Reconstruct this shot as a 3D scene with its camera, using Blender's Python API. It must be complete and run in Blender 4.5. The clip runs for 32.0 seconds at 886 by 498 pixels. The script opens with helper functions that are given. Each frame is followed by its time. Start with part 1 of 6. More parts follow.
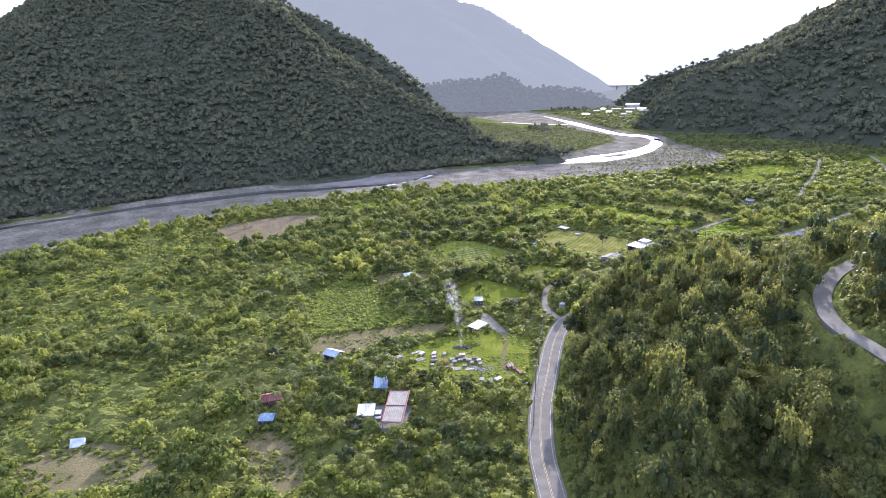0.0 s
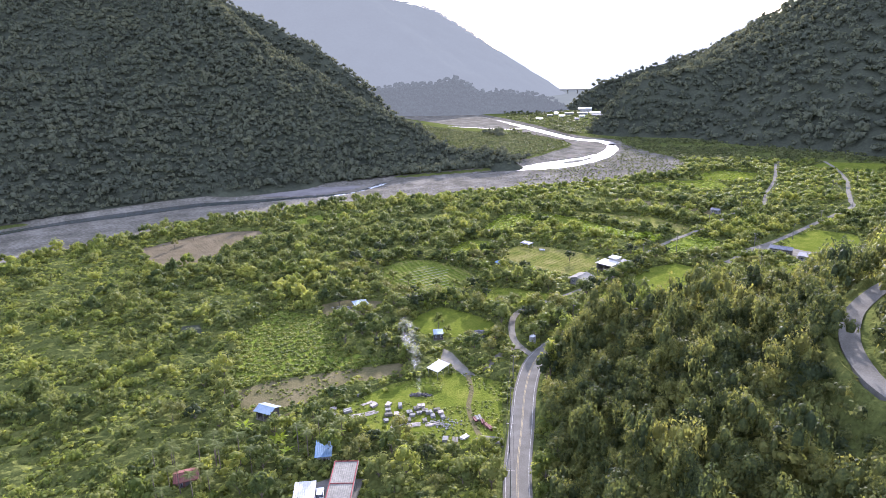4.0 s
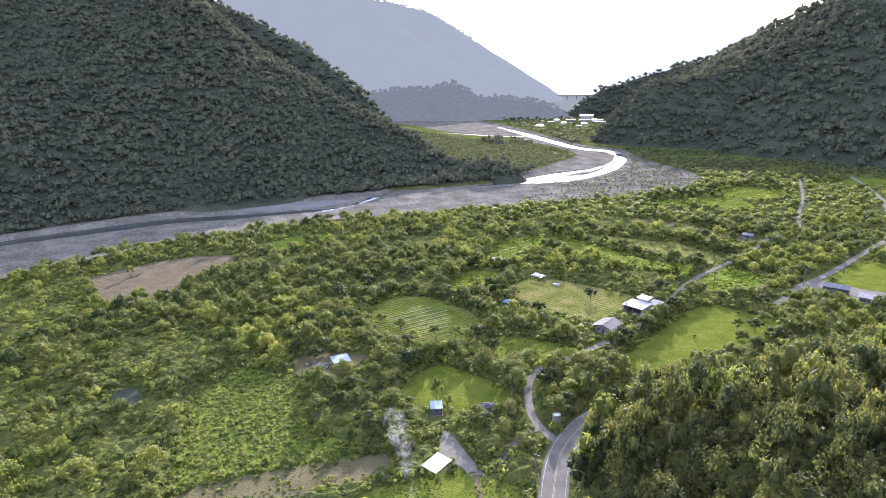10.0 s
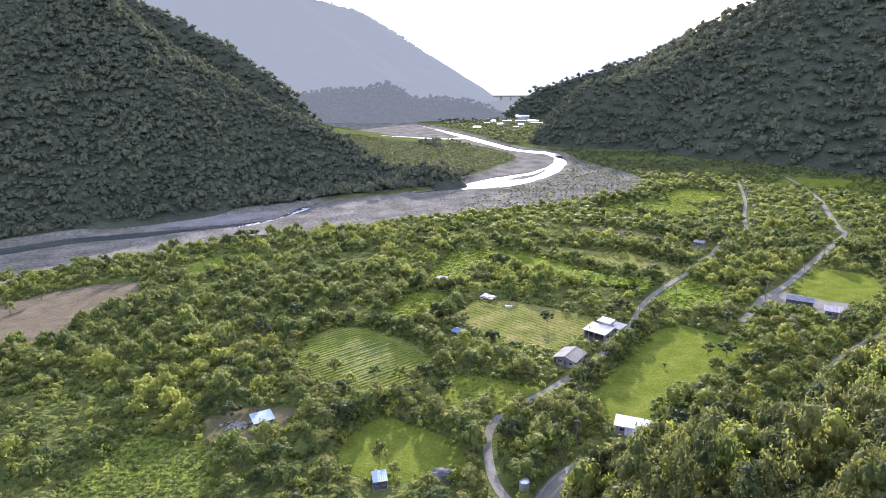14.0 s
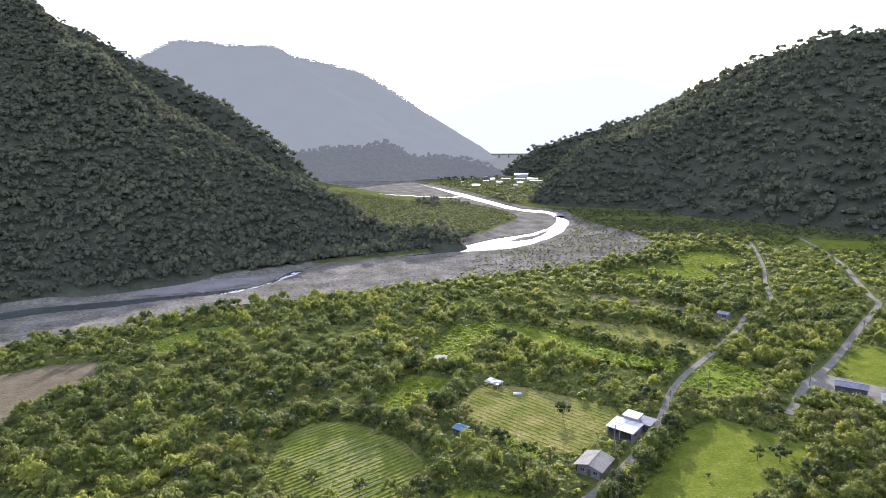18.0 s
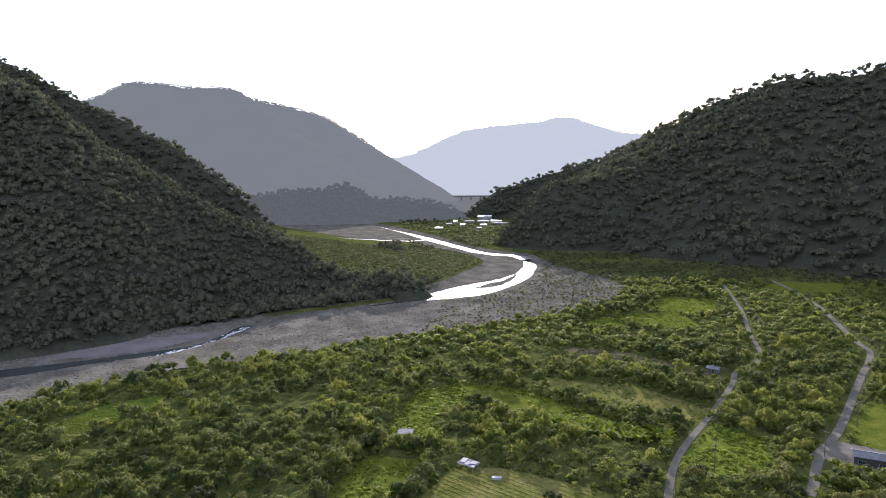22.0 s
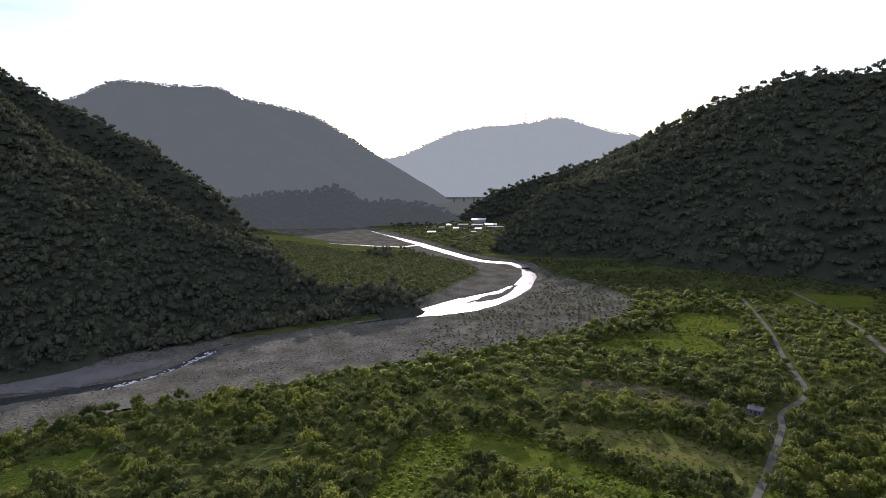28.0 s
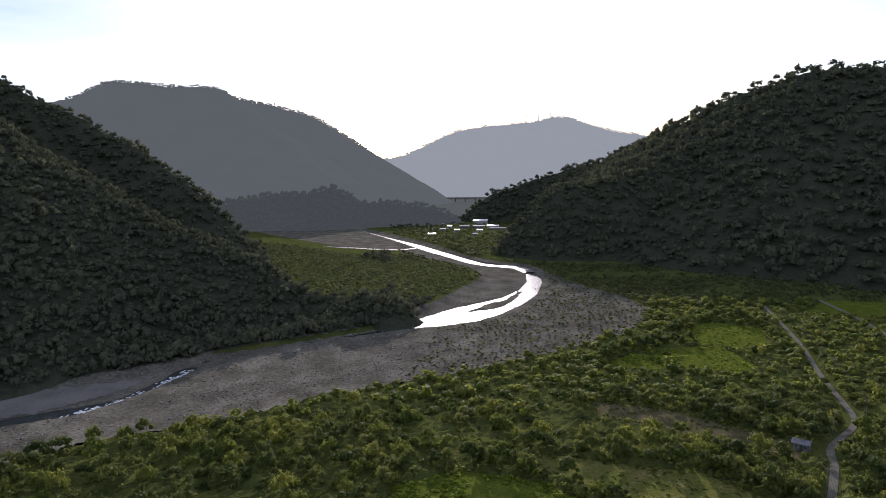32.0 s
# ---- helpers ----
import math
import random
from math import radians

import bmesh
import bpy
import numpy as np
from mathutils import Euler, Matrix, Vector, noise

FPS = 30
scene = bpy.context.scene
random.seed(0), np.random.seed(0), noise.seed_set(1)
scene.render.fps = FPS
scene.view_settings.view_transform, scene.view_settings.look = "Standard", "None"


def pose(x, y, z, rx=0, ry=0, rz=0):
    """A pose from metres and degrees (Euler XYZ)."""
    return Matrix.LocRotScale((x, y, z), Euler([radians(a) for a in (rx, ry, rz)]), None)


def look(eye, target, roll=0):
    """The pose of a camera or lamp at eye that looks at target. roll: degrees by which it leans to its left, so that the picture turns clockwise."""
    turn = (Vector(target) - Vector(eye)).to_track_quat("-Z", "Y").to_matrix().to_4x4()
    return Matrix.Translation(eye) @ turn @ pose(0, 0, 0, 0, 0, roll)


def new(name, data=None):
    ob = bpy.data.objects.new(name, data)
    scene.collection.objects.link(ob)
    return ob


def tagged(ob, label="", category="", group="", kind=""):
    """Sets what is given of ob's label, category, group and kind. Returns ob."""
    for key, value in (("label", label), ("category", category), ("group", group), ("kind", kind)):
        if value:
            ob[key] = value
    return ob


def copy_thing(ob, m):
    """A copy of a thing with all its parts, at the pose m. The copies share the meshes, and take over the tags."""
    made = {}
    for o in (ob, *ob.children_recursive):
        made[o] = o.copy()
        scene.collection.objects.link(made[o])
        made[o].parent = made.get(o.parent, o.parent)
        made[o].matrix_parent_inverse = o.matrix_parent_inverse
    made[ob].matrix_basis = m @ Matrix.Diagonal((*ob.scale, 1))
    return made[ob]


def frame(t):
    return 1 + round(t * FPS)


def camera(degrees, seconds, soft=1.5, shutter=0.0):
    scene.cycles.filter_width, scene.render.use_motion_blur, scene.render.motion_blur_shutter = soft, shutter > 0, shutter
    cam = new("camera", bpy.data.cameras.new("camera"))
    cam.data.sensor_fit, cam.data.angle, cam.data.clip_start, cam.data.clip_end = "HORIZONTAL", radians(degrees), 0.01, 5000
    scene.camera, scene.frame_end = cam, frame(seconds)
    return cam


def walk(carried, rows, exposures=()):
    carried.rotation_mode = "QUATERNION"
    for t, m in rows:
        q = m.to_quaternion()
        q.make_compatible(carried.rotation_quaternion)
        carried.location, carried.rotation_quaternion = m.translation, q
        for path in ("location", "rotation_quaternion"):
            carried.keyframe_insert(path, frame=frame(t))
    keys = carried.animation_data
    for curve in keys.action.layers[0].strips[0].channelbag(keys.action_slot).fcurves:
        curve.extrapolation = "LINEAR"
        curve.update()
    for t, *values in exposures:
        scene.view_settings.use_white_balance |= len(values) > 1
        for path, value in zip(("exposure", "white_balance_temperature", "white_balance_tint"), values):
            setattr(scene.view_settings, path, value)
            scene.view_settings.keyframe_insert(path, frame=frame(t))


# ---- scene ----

# ---------------------------------------------------------------- camera
cam = camera(72.0, 32.0, 0.75)
# seconds, place, heading to the right of north, pitch, lean
PATH = [
    (0, (7.90, 5.66, 91.86), -9.09, -16.35, -1.54),
    (0.5, (7.40, 9.34, 91.76), -6.34, -16.42, -1.63),
    (1, (6.90, 13.03, 91.67), -5.93, -16.31, -1.72),
    (2, (5.76, 20.67, 91.56), -5.87, -16.16, -1.65),
    (3, (4.62, 28.40, 91.54), -4.89, -16.17, -1.44),
    (3.5, (4.07, 32.26, 91.56), -4.68, -16.17, -1.32),
    (5.5, (2.17, 47.62, 91.73), -4.52, -16.11, -0.92),
    (6, (1.76, 51.45, 91.79), -4.45, -16.04, -0.85),
    (7, (0.95, 59.10, 91.88), -4.40, -16.01, -0.75),
    (8, (0.14, 66.82, 91.94), -4.31, -15.94, -0.67),
    (9, (-0.70, 74.85, 91.96), -4.21, -15.80, -0.61),
    (10, (-1.53, 83.10, 91.95), -4.14, -15.82, -0.56),
    (10.5, (-1.92, 87.19, 91.95), -4.17, -15.86, -0.54),
    (11, (-2.30, 91.21, 91.94), -3.03, -15.90, -0.53),
    (11.5, (-2.66, 95.14, 91.94), -0.52, -15.94, -0.53),
    (12, (-2.98, 98.97, 91.95), 1.52, -16.00, -0.52),
    (12.5, (-3.26, 102.73, 91.96), 1.75, -15.96, -0.52),
    (13, (-3.48, 106.44, 91.98), 1.78, -15.87, -0.52),
    (14, (-3.74, 113.78, 92.04), 1.88, -15.83, -0.51),
    (14.5, (-3.78, 117.43, 92.09), 1.88, -15.83, -0.51),
    (16.5, (-3.40, 132.16, 92.25), 1.89, -15.23, -0.48),
    (17, (-3.26, 135.91, 92.27), 1.99, -13.70, -0.48),
    (17.5, (-3.13, 139.65, 92.27), 2.07, -12.15, -0.47),
    (18, (-3.01, 143.38, 92.27), 2.09, -10.62, -0.48),
    (18.5, (-2.90, 147.08, 92.25), 2.14, -10.03, -0.48),
    (19, (-2.80, 150.78, 92.23), 2.23, -9.44, -0.49),
    (19.5, (-2.71, 154.50, 92.21), 2.71, -8.95, -0.51),
    (20, (-2.62, 158.26, 92.17), 3.36, -8.50, -0.54),
    (21, (-2.42, 165.97, 92.12), 4.53, -7.52, -0.60),
    (22, (-2.17, 173.82, 92.14), 5.67, -6.77, -0.66),
    (22.5, (-2.04, 177.70, 92.18), 6.23, -6.63, -0.68),
    (23, (-1.91, 181.54, 92.26), 6.38, -6.67, -0.70),
    (24, (-1.64, 189.09, 92.49), 6.42, -6.56, -0.70),
    (25, (-1.14, 196.58, 92.81), 6.48, -6.58, -0.69),
    (25.5, (-0.73, 200.35, 93.00), 6.40, -6.42, -0.68),
    (27.5, (1.79, 215.49, 93.81), 6.34, -6.55, -0.65),
    (28, (2.32, 219.23, 93.99), 6.37, -6.70, -0.63),
    (29, (3.17, 226.64, 94.26), 6.38, -6.48, -0.58),
    (30, (3.87, 234.07, 94.38), 6.37, -6.46, -0.53),
    (31, (4.93, 241.79, 94.33), 6.31, -6.46, -0.58),
    (31.5, (5.87, 245.86, 94.23), 6.32, -6.45, -0.69),
    (32, (7.23, 250.15, 94.06), 6.22, -6.69, -0.89),
]


def heading(eye, yaw, pitch, roll):
    a, b = radians(yaw), radians(pitch)
    ahead = Vector((math.sin(a) * math.cos(b), math.cos(a) * math.cos(b), math.sin(b)))
    return look(eye, Vector(eye) + ahead, roll)


EXPOSURES = ((0.0, 2.02, 5650, 32), (6.0, 1.96, 5650, 32), (14.0, 1.95, 5650, 32), (17.0, 1.85, 5800, 29), (19.0, 1.5, 5850, 28), (23.0, 0.78, 5950, 27), (28.0, 0.15, 6000, 26), (32.0, 0.0, 6000, 26))
walk(cam, [(t, heading(e, a, b, c)) for t, e, a, b, c in PATH], EXPOSURES)

# ---------------------------------------------------------------- light
SUN_TURN, SUN_UP = radians(8.5), radians(17.5)
TO_SUN = Vector((math.sin(SUN_TURN) * math.cos(SUN_UP), math.cos(SUN_TURN) * math.cos(SUN_UP), math.sin(SUN_UP)))
sun = new("sun", bpy.data.lights.new("sun", "SUN"))
sun.data.energy, sun.data.angle, sun.data.color = 4.9, radians(0.6), (1.0, 0.94, 0.84)
sun.matrix_world = look(TO_SUN * 3000, (0, 0, 0))

world = bpy.data.worlds.new("world")
scene.world = world
world.use_nodes = True
wt = world.node_tree
wt.nodes.clear()
sky = wt.nodes.new("ShaderNodeTexSky")
sky.sky_type, sky.sun_disc = "NISHITA", False
sky.sun_elevation, sky.sun_rotation = SUN_UP, SUN_TURN
sky.air_density, sky.dust_density, sky.ozone_density = 1.2, 0.8, 1.8
coord = wt.nodes.new("ShaderNodeTexCoord")
mapping = wt.nodes.new("ShaderNodeMapping")
mapping.inputs["Scale"].default_value = (1.6, 1.6, 9.0)
cloud = wt.nodes.new("ShaderNodeTexNoise")
cloud.inputs["Scale"].default_value, cloud.inputs["Detail"].default_value = 1.7, 7.0
cloud.inputs["Roughness"].default_value = 0.6
ramp = wt.nodes.new("ShaderNodeValToRGB")
ramp.color_ramp.elements[0].position, ramp.color_ramp.elements[1].position = 0.30, 0.70
mix = wt.nodes.new("ShaderNodeMix")
mix.data_type = "RGBA"
mix.inputs["B"].default_value = (8.0, 8.4, 9.2, 1)
back = wt.nodes.new("ShaderNodeBackground")
back.inputs["Strength"].default_value = 0.15
wout = wt.nodes.new("ShaderNodeOutputWorld")
scale = wt.nodes.new("ShaderNodeMath")
scale.operation = "MULTIPLY"
scale.inputs[1].default_value = 0.65
for a, b in ((coord.outputs["Generated"], mapping.inputs["Vector"]), (mapping.outputs["Vector"], cloud.inputs["Vector"]),
             (cloud.outputs["Fac"], ramp.inputs["Fac"]), (ramp.outputs["Color"], scale.inputs[0]),
             (scale.outputs["Value"], mix.inputs["Factor"]), (sky.outputs["Color"], mix.inputs["A"]),
             (mix.outputs["Result"], back.inputs["Color"]), (back.outputs["Background"], wout.inputs["Surface"])):
    wt.links.new(a, b)

# ---------------------------------------------------------------- materials
def material(name, stops, scale=0.5, rough=0.85, bump=0.0, bump_scale=6.0, fine=None, metal=0.0, detail=6.0, per_piece=0.0, stretch=None, specular=None, tone=0.0):
    """Colours between stops (position, rgb) by noise of real-world size; fine: the same at a small scale."""
    mat = bpy.data.materials.new(name)
    mat.use_nodes = True
    nt = mat.node_tree
    bsdf = nt.nodes["Principled BSDF"]
    geo = nt.nodes.new("ShaderNodeNewGeometry")
    where = geo.outputs["Position"]
    if stretch:
        mp = nt.nodes.new("ShaderNodeMapping")
        mp.inputs["Scale"].default_value, mp.inputs["Rotation"].default_value = stretch[:3], (0, 0, radians(stretch[3]))
        mp.vector_type = "TEXTURE" if len(stretch) > 4 else "POINT"
        nt.links.new(where, mp.inputs["Vector"])
        where = mp.outputs["Vector"]

    def noise_node(s, d):
        n = nt.nodes.new("ShaderNodeTexNoise")
        n.inputs["Scale"].default_value, n.inputs["Detail"].default_value = s, d
        nt.links.new(where, n.inputs["Vector"])
        return n.outputs["Fac"]

    big = noise_node(scale, detail)
    total = big
    if fine:
        small = noise_node(fine, 3.0)
        blend = nt.nodes.new("ShaderNodeMix")
        blend.inputs["Factor"].default_value = 0.45
        nt.links.new(big, blend.inputs["A"])
        nt.links.new(small, blend.inputs["B"])
        total = blend.outputs["Result"]
    if tone:
        own = nt.nodes.new("ShaderNodeAttribute")
        own.attribute_name = "tone"
        lift = nt.nodes.new("ShaderNodeMath")
        lift.operation = "MULTIPLY_ADD"
        nt.links.new(own.outputs["Fac"], lift.inputs[0])
        lift.inputs[1].default_value = tone
        nt.links.new(total, lift.inputs[2])
        total = lift.outputs[0]
    if per_piece:
        addn = nt.nodes.new("ShaderNodeMath")
        addn.operation = "MULTIPLY_ADD"
        nt.links.new(geo.outputs["Random Per Island"], addn.inputs[0])
        addn.inputs[1].default_value = per_piece
        off = nt.nodes.new("ShaderNodeMath")
        off.operation = "SUBTRACT"
        off.inputs[1].default_value = per_piece / 2
        nt.links.new(total, off.inputs[0])
        nt.links.new(off.outputs[0], addn.inputs[2])
        total = addn.outputs[0]
    cr = nt.nodes.new("ShaderNodeValToRGB")
    el = cr.color_ramp.elements
    while len(el) < len(stops):
        el.new(0.5)
    for e, (p, c) in zip(el, stops):
        e.position, e.color = p, (*c, 1)
    nt.links.new(total, cr.inputs["Fac"])
    nt.links.new(cr.outputs["Color"], bsdf.inputs["Base Color"])
    bsdf.inputs["Roughness"].default_value, bsdf.inputs["Metallic"].default_value = rough, metal
    bsdf.inputs["Specular IOR Level"].default_value = specular if specular is not None else (0.0 if rough > 0.88 else 0.06 if rough > 0.75 else 0.4)
    if bump:
        bn = nt.nodes.new("ShaderNodeBump")
        bn.inputs["Strength"].default_value, bn.inputs["Distance"].default_value = 1.0, bump
        nt.links.new(noise_node(bump_scale, 4.0), bn.inputs["Height"])
        nt.links.new(bn.outputs["Normal"], bsdf.inputs["Normal"])
    return mat


def leaf_material(name, dark, mid, light, glow, through_part=0.42, scale=0.11, gloss=0.10, tone=0.30):
    """Foliage: part reflects, part lets the light through."""
    mat = material(name, ((0.34, dark), (0.50, mid), (0.66, light)), scale, 0.6, 0.30, 1.6, fine=2.0, per_piece=0.10, specular=gloss, tone=tone)
    nt = mat.node_tree
    bsdf = nt.nodes["Principled BSDF"]
    out = nt.nodes["Material Output"]
    tr = nt.nodes.new("ShaderNodeBsdfTranslucent")
    mul = nt.nodes.new("ShaderNodeMix")
    mul.data_type, mul.blend_type = "RGBA", "MULTIPLY"
    mul.inputs["Factor"].default_value = 1.0
    ramp_out = bsdf.inputs["Base Color"].links[0].from_socket
    nt.links.new(ramp_out, mul.inputs["A"])
    mul.inputs["B"].default_value = (*glow, 1)
    nt.links.new(mul.outputs["Result"], tr.inputs["Color"])
    ms = nt.nodes.new("ShaderNodeMixShader")
    ms.inputs["Fac"].default_value = through_part
    nt.links.new(bsdf.outputs["BSDF"], ms.inputs[1])
    nt.links.new(tr.outputs["BSDF"], ms.inputs[2])
    nt.links.new(ms.outputs["Shader"], out.inputs["Surface"])
    return mat


GRASS = material("grass_ground", ((0.28, (0.034, 0.044, 0.014)), (0.5, (0.062, 0.074, 0.020)), (0.72, (0.104, 0.108, 0.032))), 0.07, 0.9, 0.5, 0.9, 0.8)
LAWN = material("lawn", ((0.32, (0.046, 0.064, 0.010)), (0.5, (0.080, 0.099, 0.014)), (0.68, (0.126, 0.132, 0.026))), 0.16, 0.9, 0.25, 1.8, 1.1)
STUBBLE = material("stubble_field", ((0.32, (0.056, 0.075, 0.014)), (0.47, (0.098, 0.104, 0.024)), (0.62, (0.165, 0.145, 0.052))), 0.10, 0.9, 0.25, 1.4, 0.9)
MULCH = material("pale_mulch", ((0.3, (0.12, 0.125, 0.06)), (0.7, (0.24, 0.235, 0.15))), 0.5, 0.9, 0.1, 3.0, 2.0)
SOIL = material("bare_soil", ((0.3, (0.052, 0.054, 0.022)), (0.5, (0.088, 0.078, 0.038)), (0.7, (0.130, 0.110, 0.062))), 0.14, 0.95, 0.2, 2.0, 1.3)
SOIL_BROWN = material("ploughed_brown_soil", ((0.3, (0.062, 0.054, 0.031)), (0.5, (0.095, 0.079, 0.048)), (0.7, (0.132, 0.110, 0.070))), 0.14, 0.95, 0.2, 2.0, 1.6)
GROUND_COVER = material("ground_cover", ((0.34, (0.040, 0.048, 0.014)), (0.5, (0.066, 0.076, 0.021)), (0.66, (0.104, 0.110, 0.030))), 0.09, 0.95, 0.6, 1.1, 1.3)
CROP = material("crop_leaf", ((0.3, (0.050, 0.076, 0.012)), (0.5, (0.086, 0.114, 0.017)), (0.7, (0.132, 0.152, 0.026))), 0.25, 0.9, 0.3, 2.0, 1.5)
GRAVEL = material("river_gravel", ((0.34, (0.056, 0.053, 0.039)), (0.48, (0.098, 0.092, 0.070)), (0.64, (0.165, 0.154, 0.120))), 0.06, 0.9, 0.5, 0.9, 0.55)
STONE = material("boulder", ((0.3, (0.05, 0.047, 0.043)), (0.5, (0.12, 0.113, 0.103)), (0.7, (0.22, 0.206, 0.188))), 0.4, 0.85, 0.05, 4.0, 2.0, per_piece=0.5)
SAND = material("sand", ((0.3, (0.10, 0.094, 0.085)), (0.6, (0.155, 0.145, 0.13))), 0.08, 0.9, 0.05, 1.0, 0.8)
ASPHALT = material("asphalt", ((0.3, (0.082, 0.078, 0.063)), (0.5, (0.114, 0.109, 0.090)), (0.7, (0.150, 0.144, 0.120))), 0.25, 0.9, 0.01, 12.0, 3.0)
CONCRETE = material("concrete", ((0.3, (0.092, 0.086, 0.066)), (0.5, (0.132, 0.124, 0.097)), (0.7, (0.178, 0.168, 0.134))), 0.3, 0.9, 0.01, 8.0, 2.0)
WHITE_LINE = material("white_line_paint", ((0.35, (0.18, 0.175, 0.155)), (0.6, (0.34, 0.33, 0.30))), 1.5, 0.9)
YELLOW_LINE = material("yellow_line_paint", ((0.35, (0.20, 0.165, 0.10)), (0.6, (0.31, 0.255, 0.14))), 1.5, 0.9)
MOUNTAIN = material("forest_floor", ((0.3, (0.030, 0.034, 0.024)), (0.5, (0.044, 0.049, 0.032)), (0.7, (0.062, 0.068, 0.043))), 0.05, 0.95, 1.2, 0.35, 0.4)
BARK = material("bark", ((0.3, (0.07, 0.055, 0.04)), (0.7, (0.17, 0.14, 0.11))), 1.5, 0.9, 0.02, 8.0, 6.0)
WATER = material("river_water", ((0.3, (0.020, 0.026, 0.024)), (0.7, (0.040, 0.045, 0.040))), 0.05, 0.24, 0.08, 0.9, specular=0.6)
LEAF_SCRUB = leaf_material("scrub_leaves", (0.064, 0.085, 0.022), (0.120, 0.144, 0.032), (0.180, 0.190, 0.044), (1.72, 1.68, 1.05), 0.5, gloss=0.05)
LEAF_TREE = leaf_material("tree_leaves", (0.043, 0.060, 0.020), (0.083, 0.102, 0.029), (0.135, 0.147, 0.042), (1.72, 1.68, 1.1), 0.47, gloss=0.05)
LEAF_WOOD = leaf_material("woodland_leaves", (0.031, 0.043, 0.019), (0.069, 0.081, 0.026), (0.138, 0.141, 0.040), (1.68, 1.58, 1.0), 0.38, gloss=0.05)
LEAF_FOREST = leaf_material("mountain_leaves", (0.062, 0.070, 0.050), (0.084, 0.092, 0.060), (0.112, 0.118, 0.072), (1.3, 1.25, 0.9), 0.30, 0.035, 0.0, 0.14)
LEAF_BANANA = leaf_material("banana_leaves", (0.095, 0.135, 0.014), (0.150, 0.195, 0.022), (0.215, 0.250, 0.034), (1.6, 1.7, 0.7), 0.5, 0.4, gloss=0.02)
LEAF_REED = leaf_material("reed_leaves", (0.075, 0.095, 0.020), (0.130, 0.155, 0.035), (0.200, 0.215, 0.070), (1.6, 1.7, 0.9), 0.45, 0.3, gloss=0.02)
ROOF_WHITE = material("white_sheet_roof", ((0.3, (0.27, 0.265, 0.25)), (0.6, (0.43, 0.425, 0.40))), 0.6, 0.78, 0.004, 3.0, 2.5)
ROOF_GREY = material("grey_sheet_roof", ((0.3, (0.10, 0.102, 0.105)), (0.6, (0.18, 0.18, 0.182))), 0.6, 0.8, 0.004, 3.0, 2.5)
ROOF_BLUE = material("blue_sheet_roof", ((0.3, (0.060, 0.110, 0.165)), (0.6, (0.105, 0.165, 0.225))), 0.6, 0.8, 0.004, 3.0, 2.5)
ROOF_PALE_BLUE = material("pale_blue_sheet_roof", ((0.3, (0.15, 0.20, 0.235)), (0.6, (0.24, 0.29, 0.32))), 0.6, 0.8, 0.004, 3.0, 2.5)
ROOF_TAN = material("weathered_tan_roof", ((0.3, (0.105, 0.10, 0.078)), (0.6, (0.19, 0.18, 0.145))), 0.5, 0.85, 0.004, 3.0, 2.0)
RED_TRIM = material("red_trim_paint", ((0.3, (0.14, 0.035, 0.032)), (0.6, (0.22, 0.055, 0.05))), 1.0, 0.8)
WALL_PALE = material("pale_render_wall", ((0.3, (0.28, 0.27, 0.235)), (0.6, (0.40, 0.385, 0.34))), 0.5, 0.9, 0.005, 5.0, 2.0)
WALL_GREY = material("grey_block_wall", ((0.3, (0.13, 0.128, 0.112)), (0.6, (0.21, 0.205, 0.18))), 0.5, 0.9, 0.005, 5.0, 2.0)
WALL_DARK = material("dark_board_wall", ((0.3, (0.05, 0.045, 0.04)), (0.6, (0.10, 0.09, 0.08))), 0.8, 0.8, 0.005, 5.0, 2.0)
WALL_RED = material("red_brown_wall", ((0.3, (0.085, 0.045, 0.038)), (0.6, (0.15, 0.075, 0.062))), 0.8, 0.85, 0.005, 5.0, 2.0)
TIMBER = material("grey_timber", ((0.3, (0.16, 0.14, 0.12)), (0.6, (0.30, 0.27, 0.23))), 1.0, 0.85, 0.01, 6.0, 3.0, per_piece=0.4)
GLASS = material("window_glass", ((0.3, (0.02, 0.025, 0.03)), (0.7, (0.04, 0.045, 0.05))), 0.5, 0.08)
METAL = material("galvanised_steel", ((0.3, (0.30, 0.31, 0.32)), (0.7, (0.48, 0.49, 0.50))), 1.0, 0.4, metal=0.8)
RUBBER = material("tyre_rubber", ((0.3, (0.02, 0.02, 0.02)), (0.7, (0.04, 0.04, 0.04))), 3.0, 0.8)
CAR_WHITE = material("white_car_paint", ((0.3, (0.70, 0.70, 0.70)), (0.7, (0.80, 0.80, 0.80))), 0.3, 0.25)
TARP = material("faded_tarpaulin", ((0.3, (0.25, 0.30, 0.36)), (0.7, (0.45, 0.50, 0.55))), 0.8, 0.6, 0.05, 2.0)
SMOKE_ASH = material("ash", ((0.3, (0.03, 0.03, 0.03)), (0.7, (0.15, 0.14, 0.13))), 2.0, 0.95, 0.05, 5.0)
FOAM = material("white_water", ((0.3, (0.45, 0.48, 0.50)), (0.7, (0.75, 0.77, 0.78))), 0.8, 0.4)


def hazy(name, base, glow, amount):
    """Far backdrop hills; emission paints the pale haze of lit air before them."""
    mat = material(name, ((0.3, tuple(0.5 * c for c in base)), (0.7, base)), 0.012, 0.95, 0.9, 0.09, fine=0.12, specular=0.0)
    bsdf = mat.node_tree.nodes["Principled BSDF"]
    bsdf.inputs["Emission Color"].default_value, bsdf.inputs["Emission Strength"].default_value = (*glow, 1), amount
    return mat


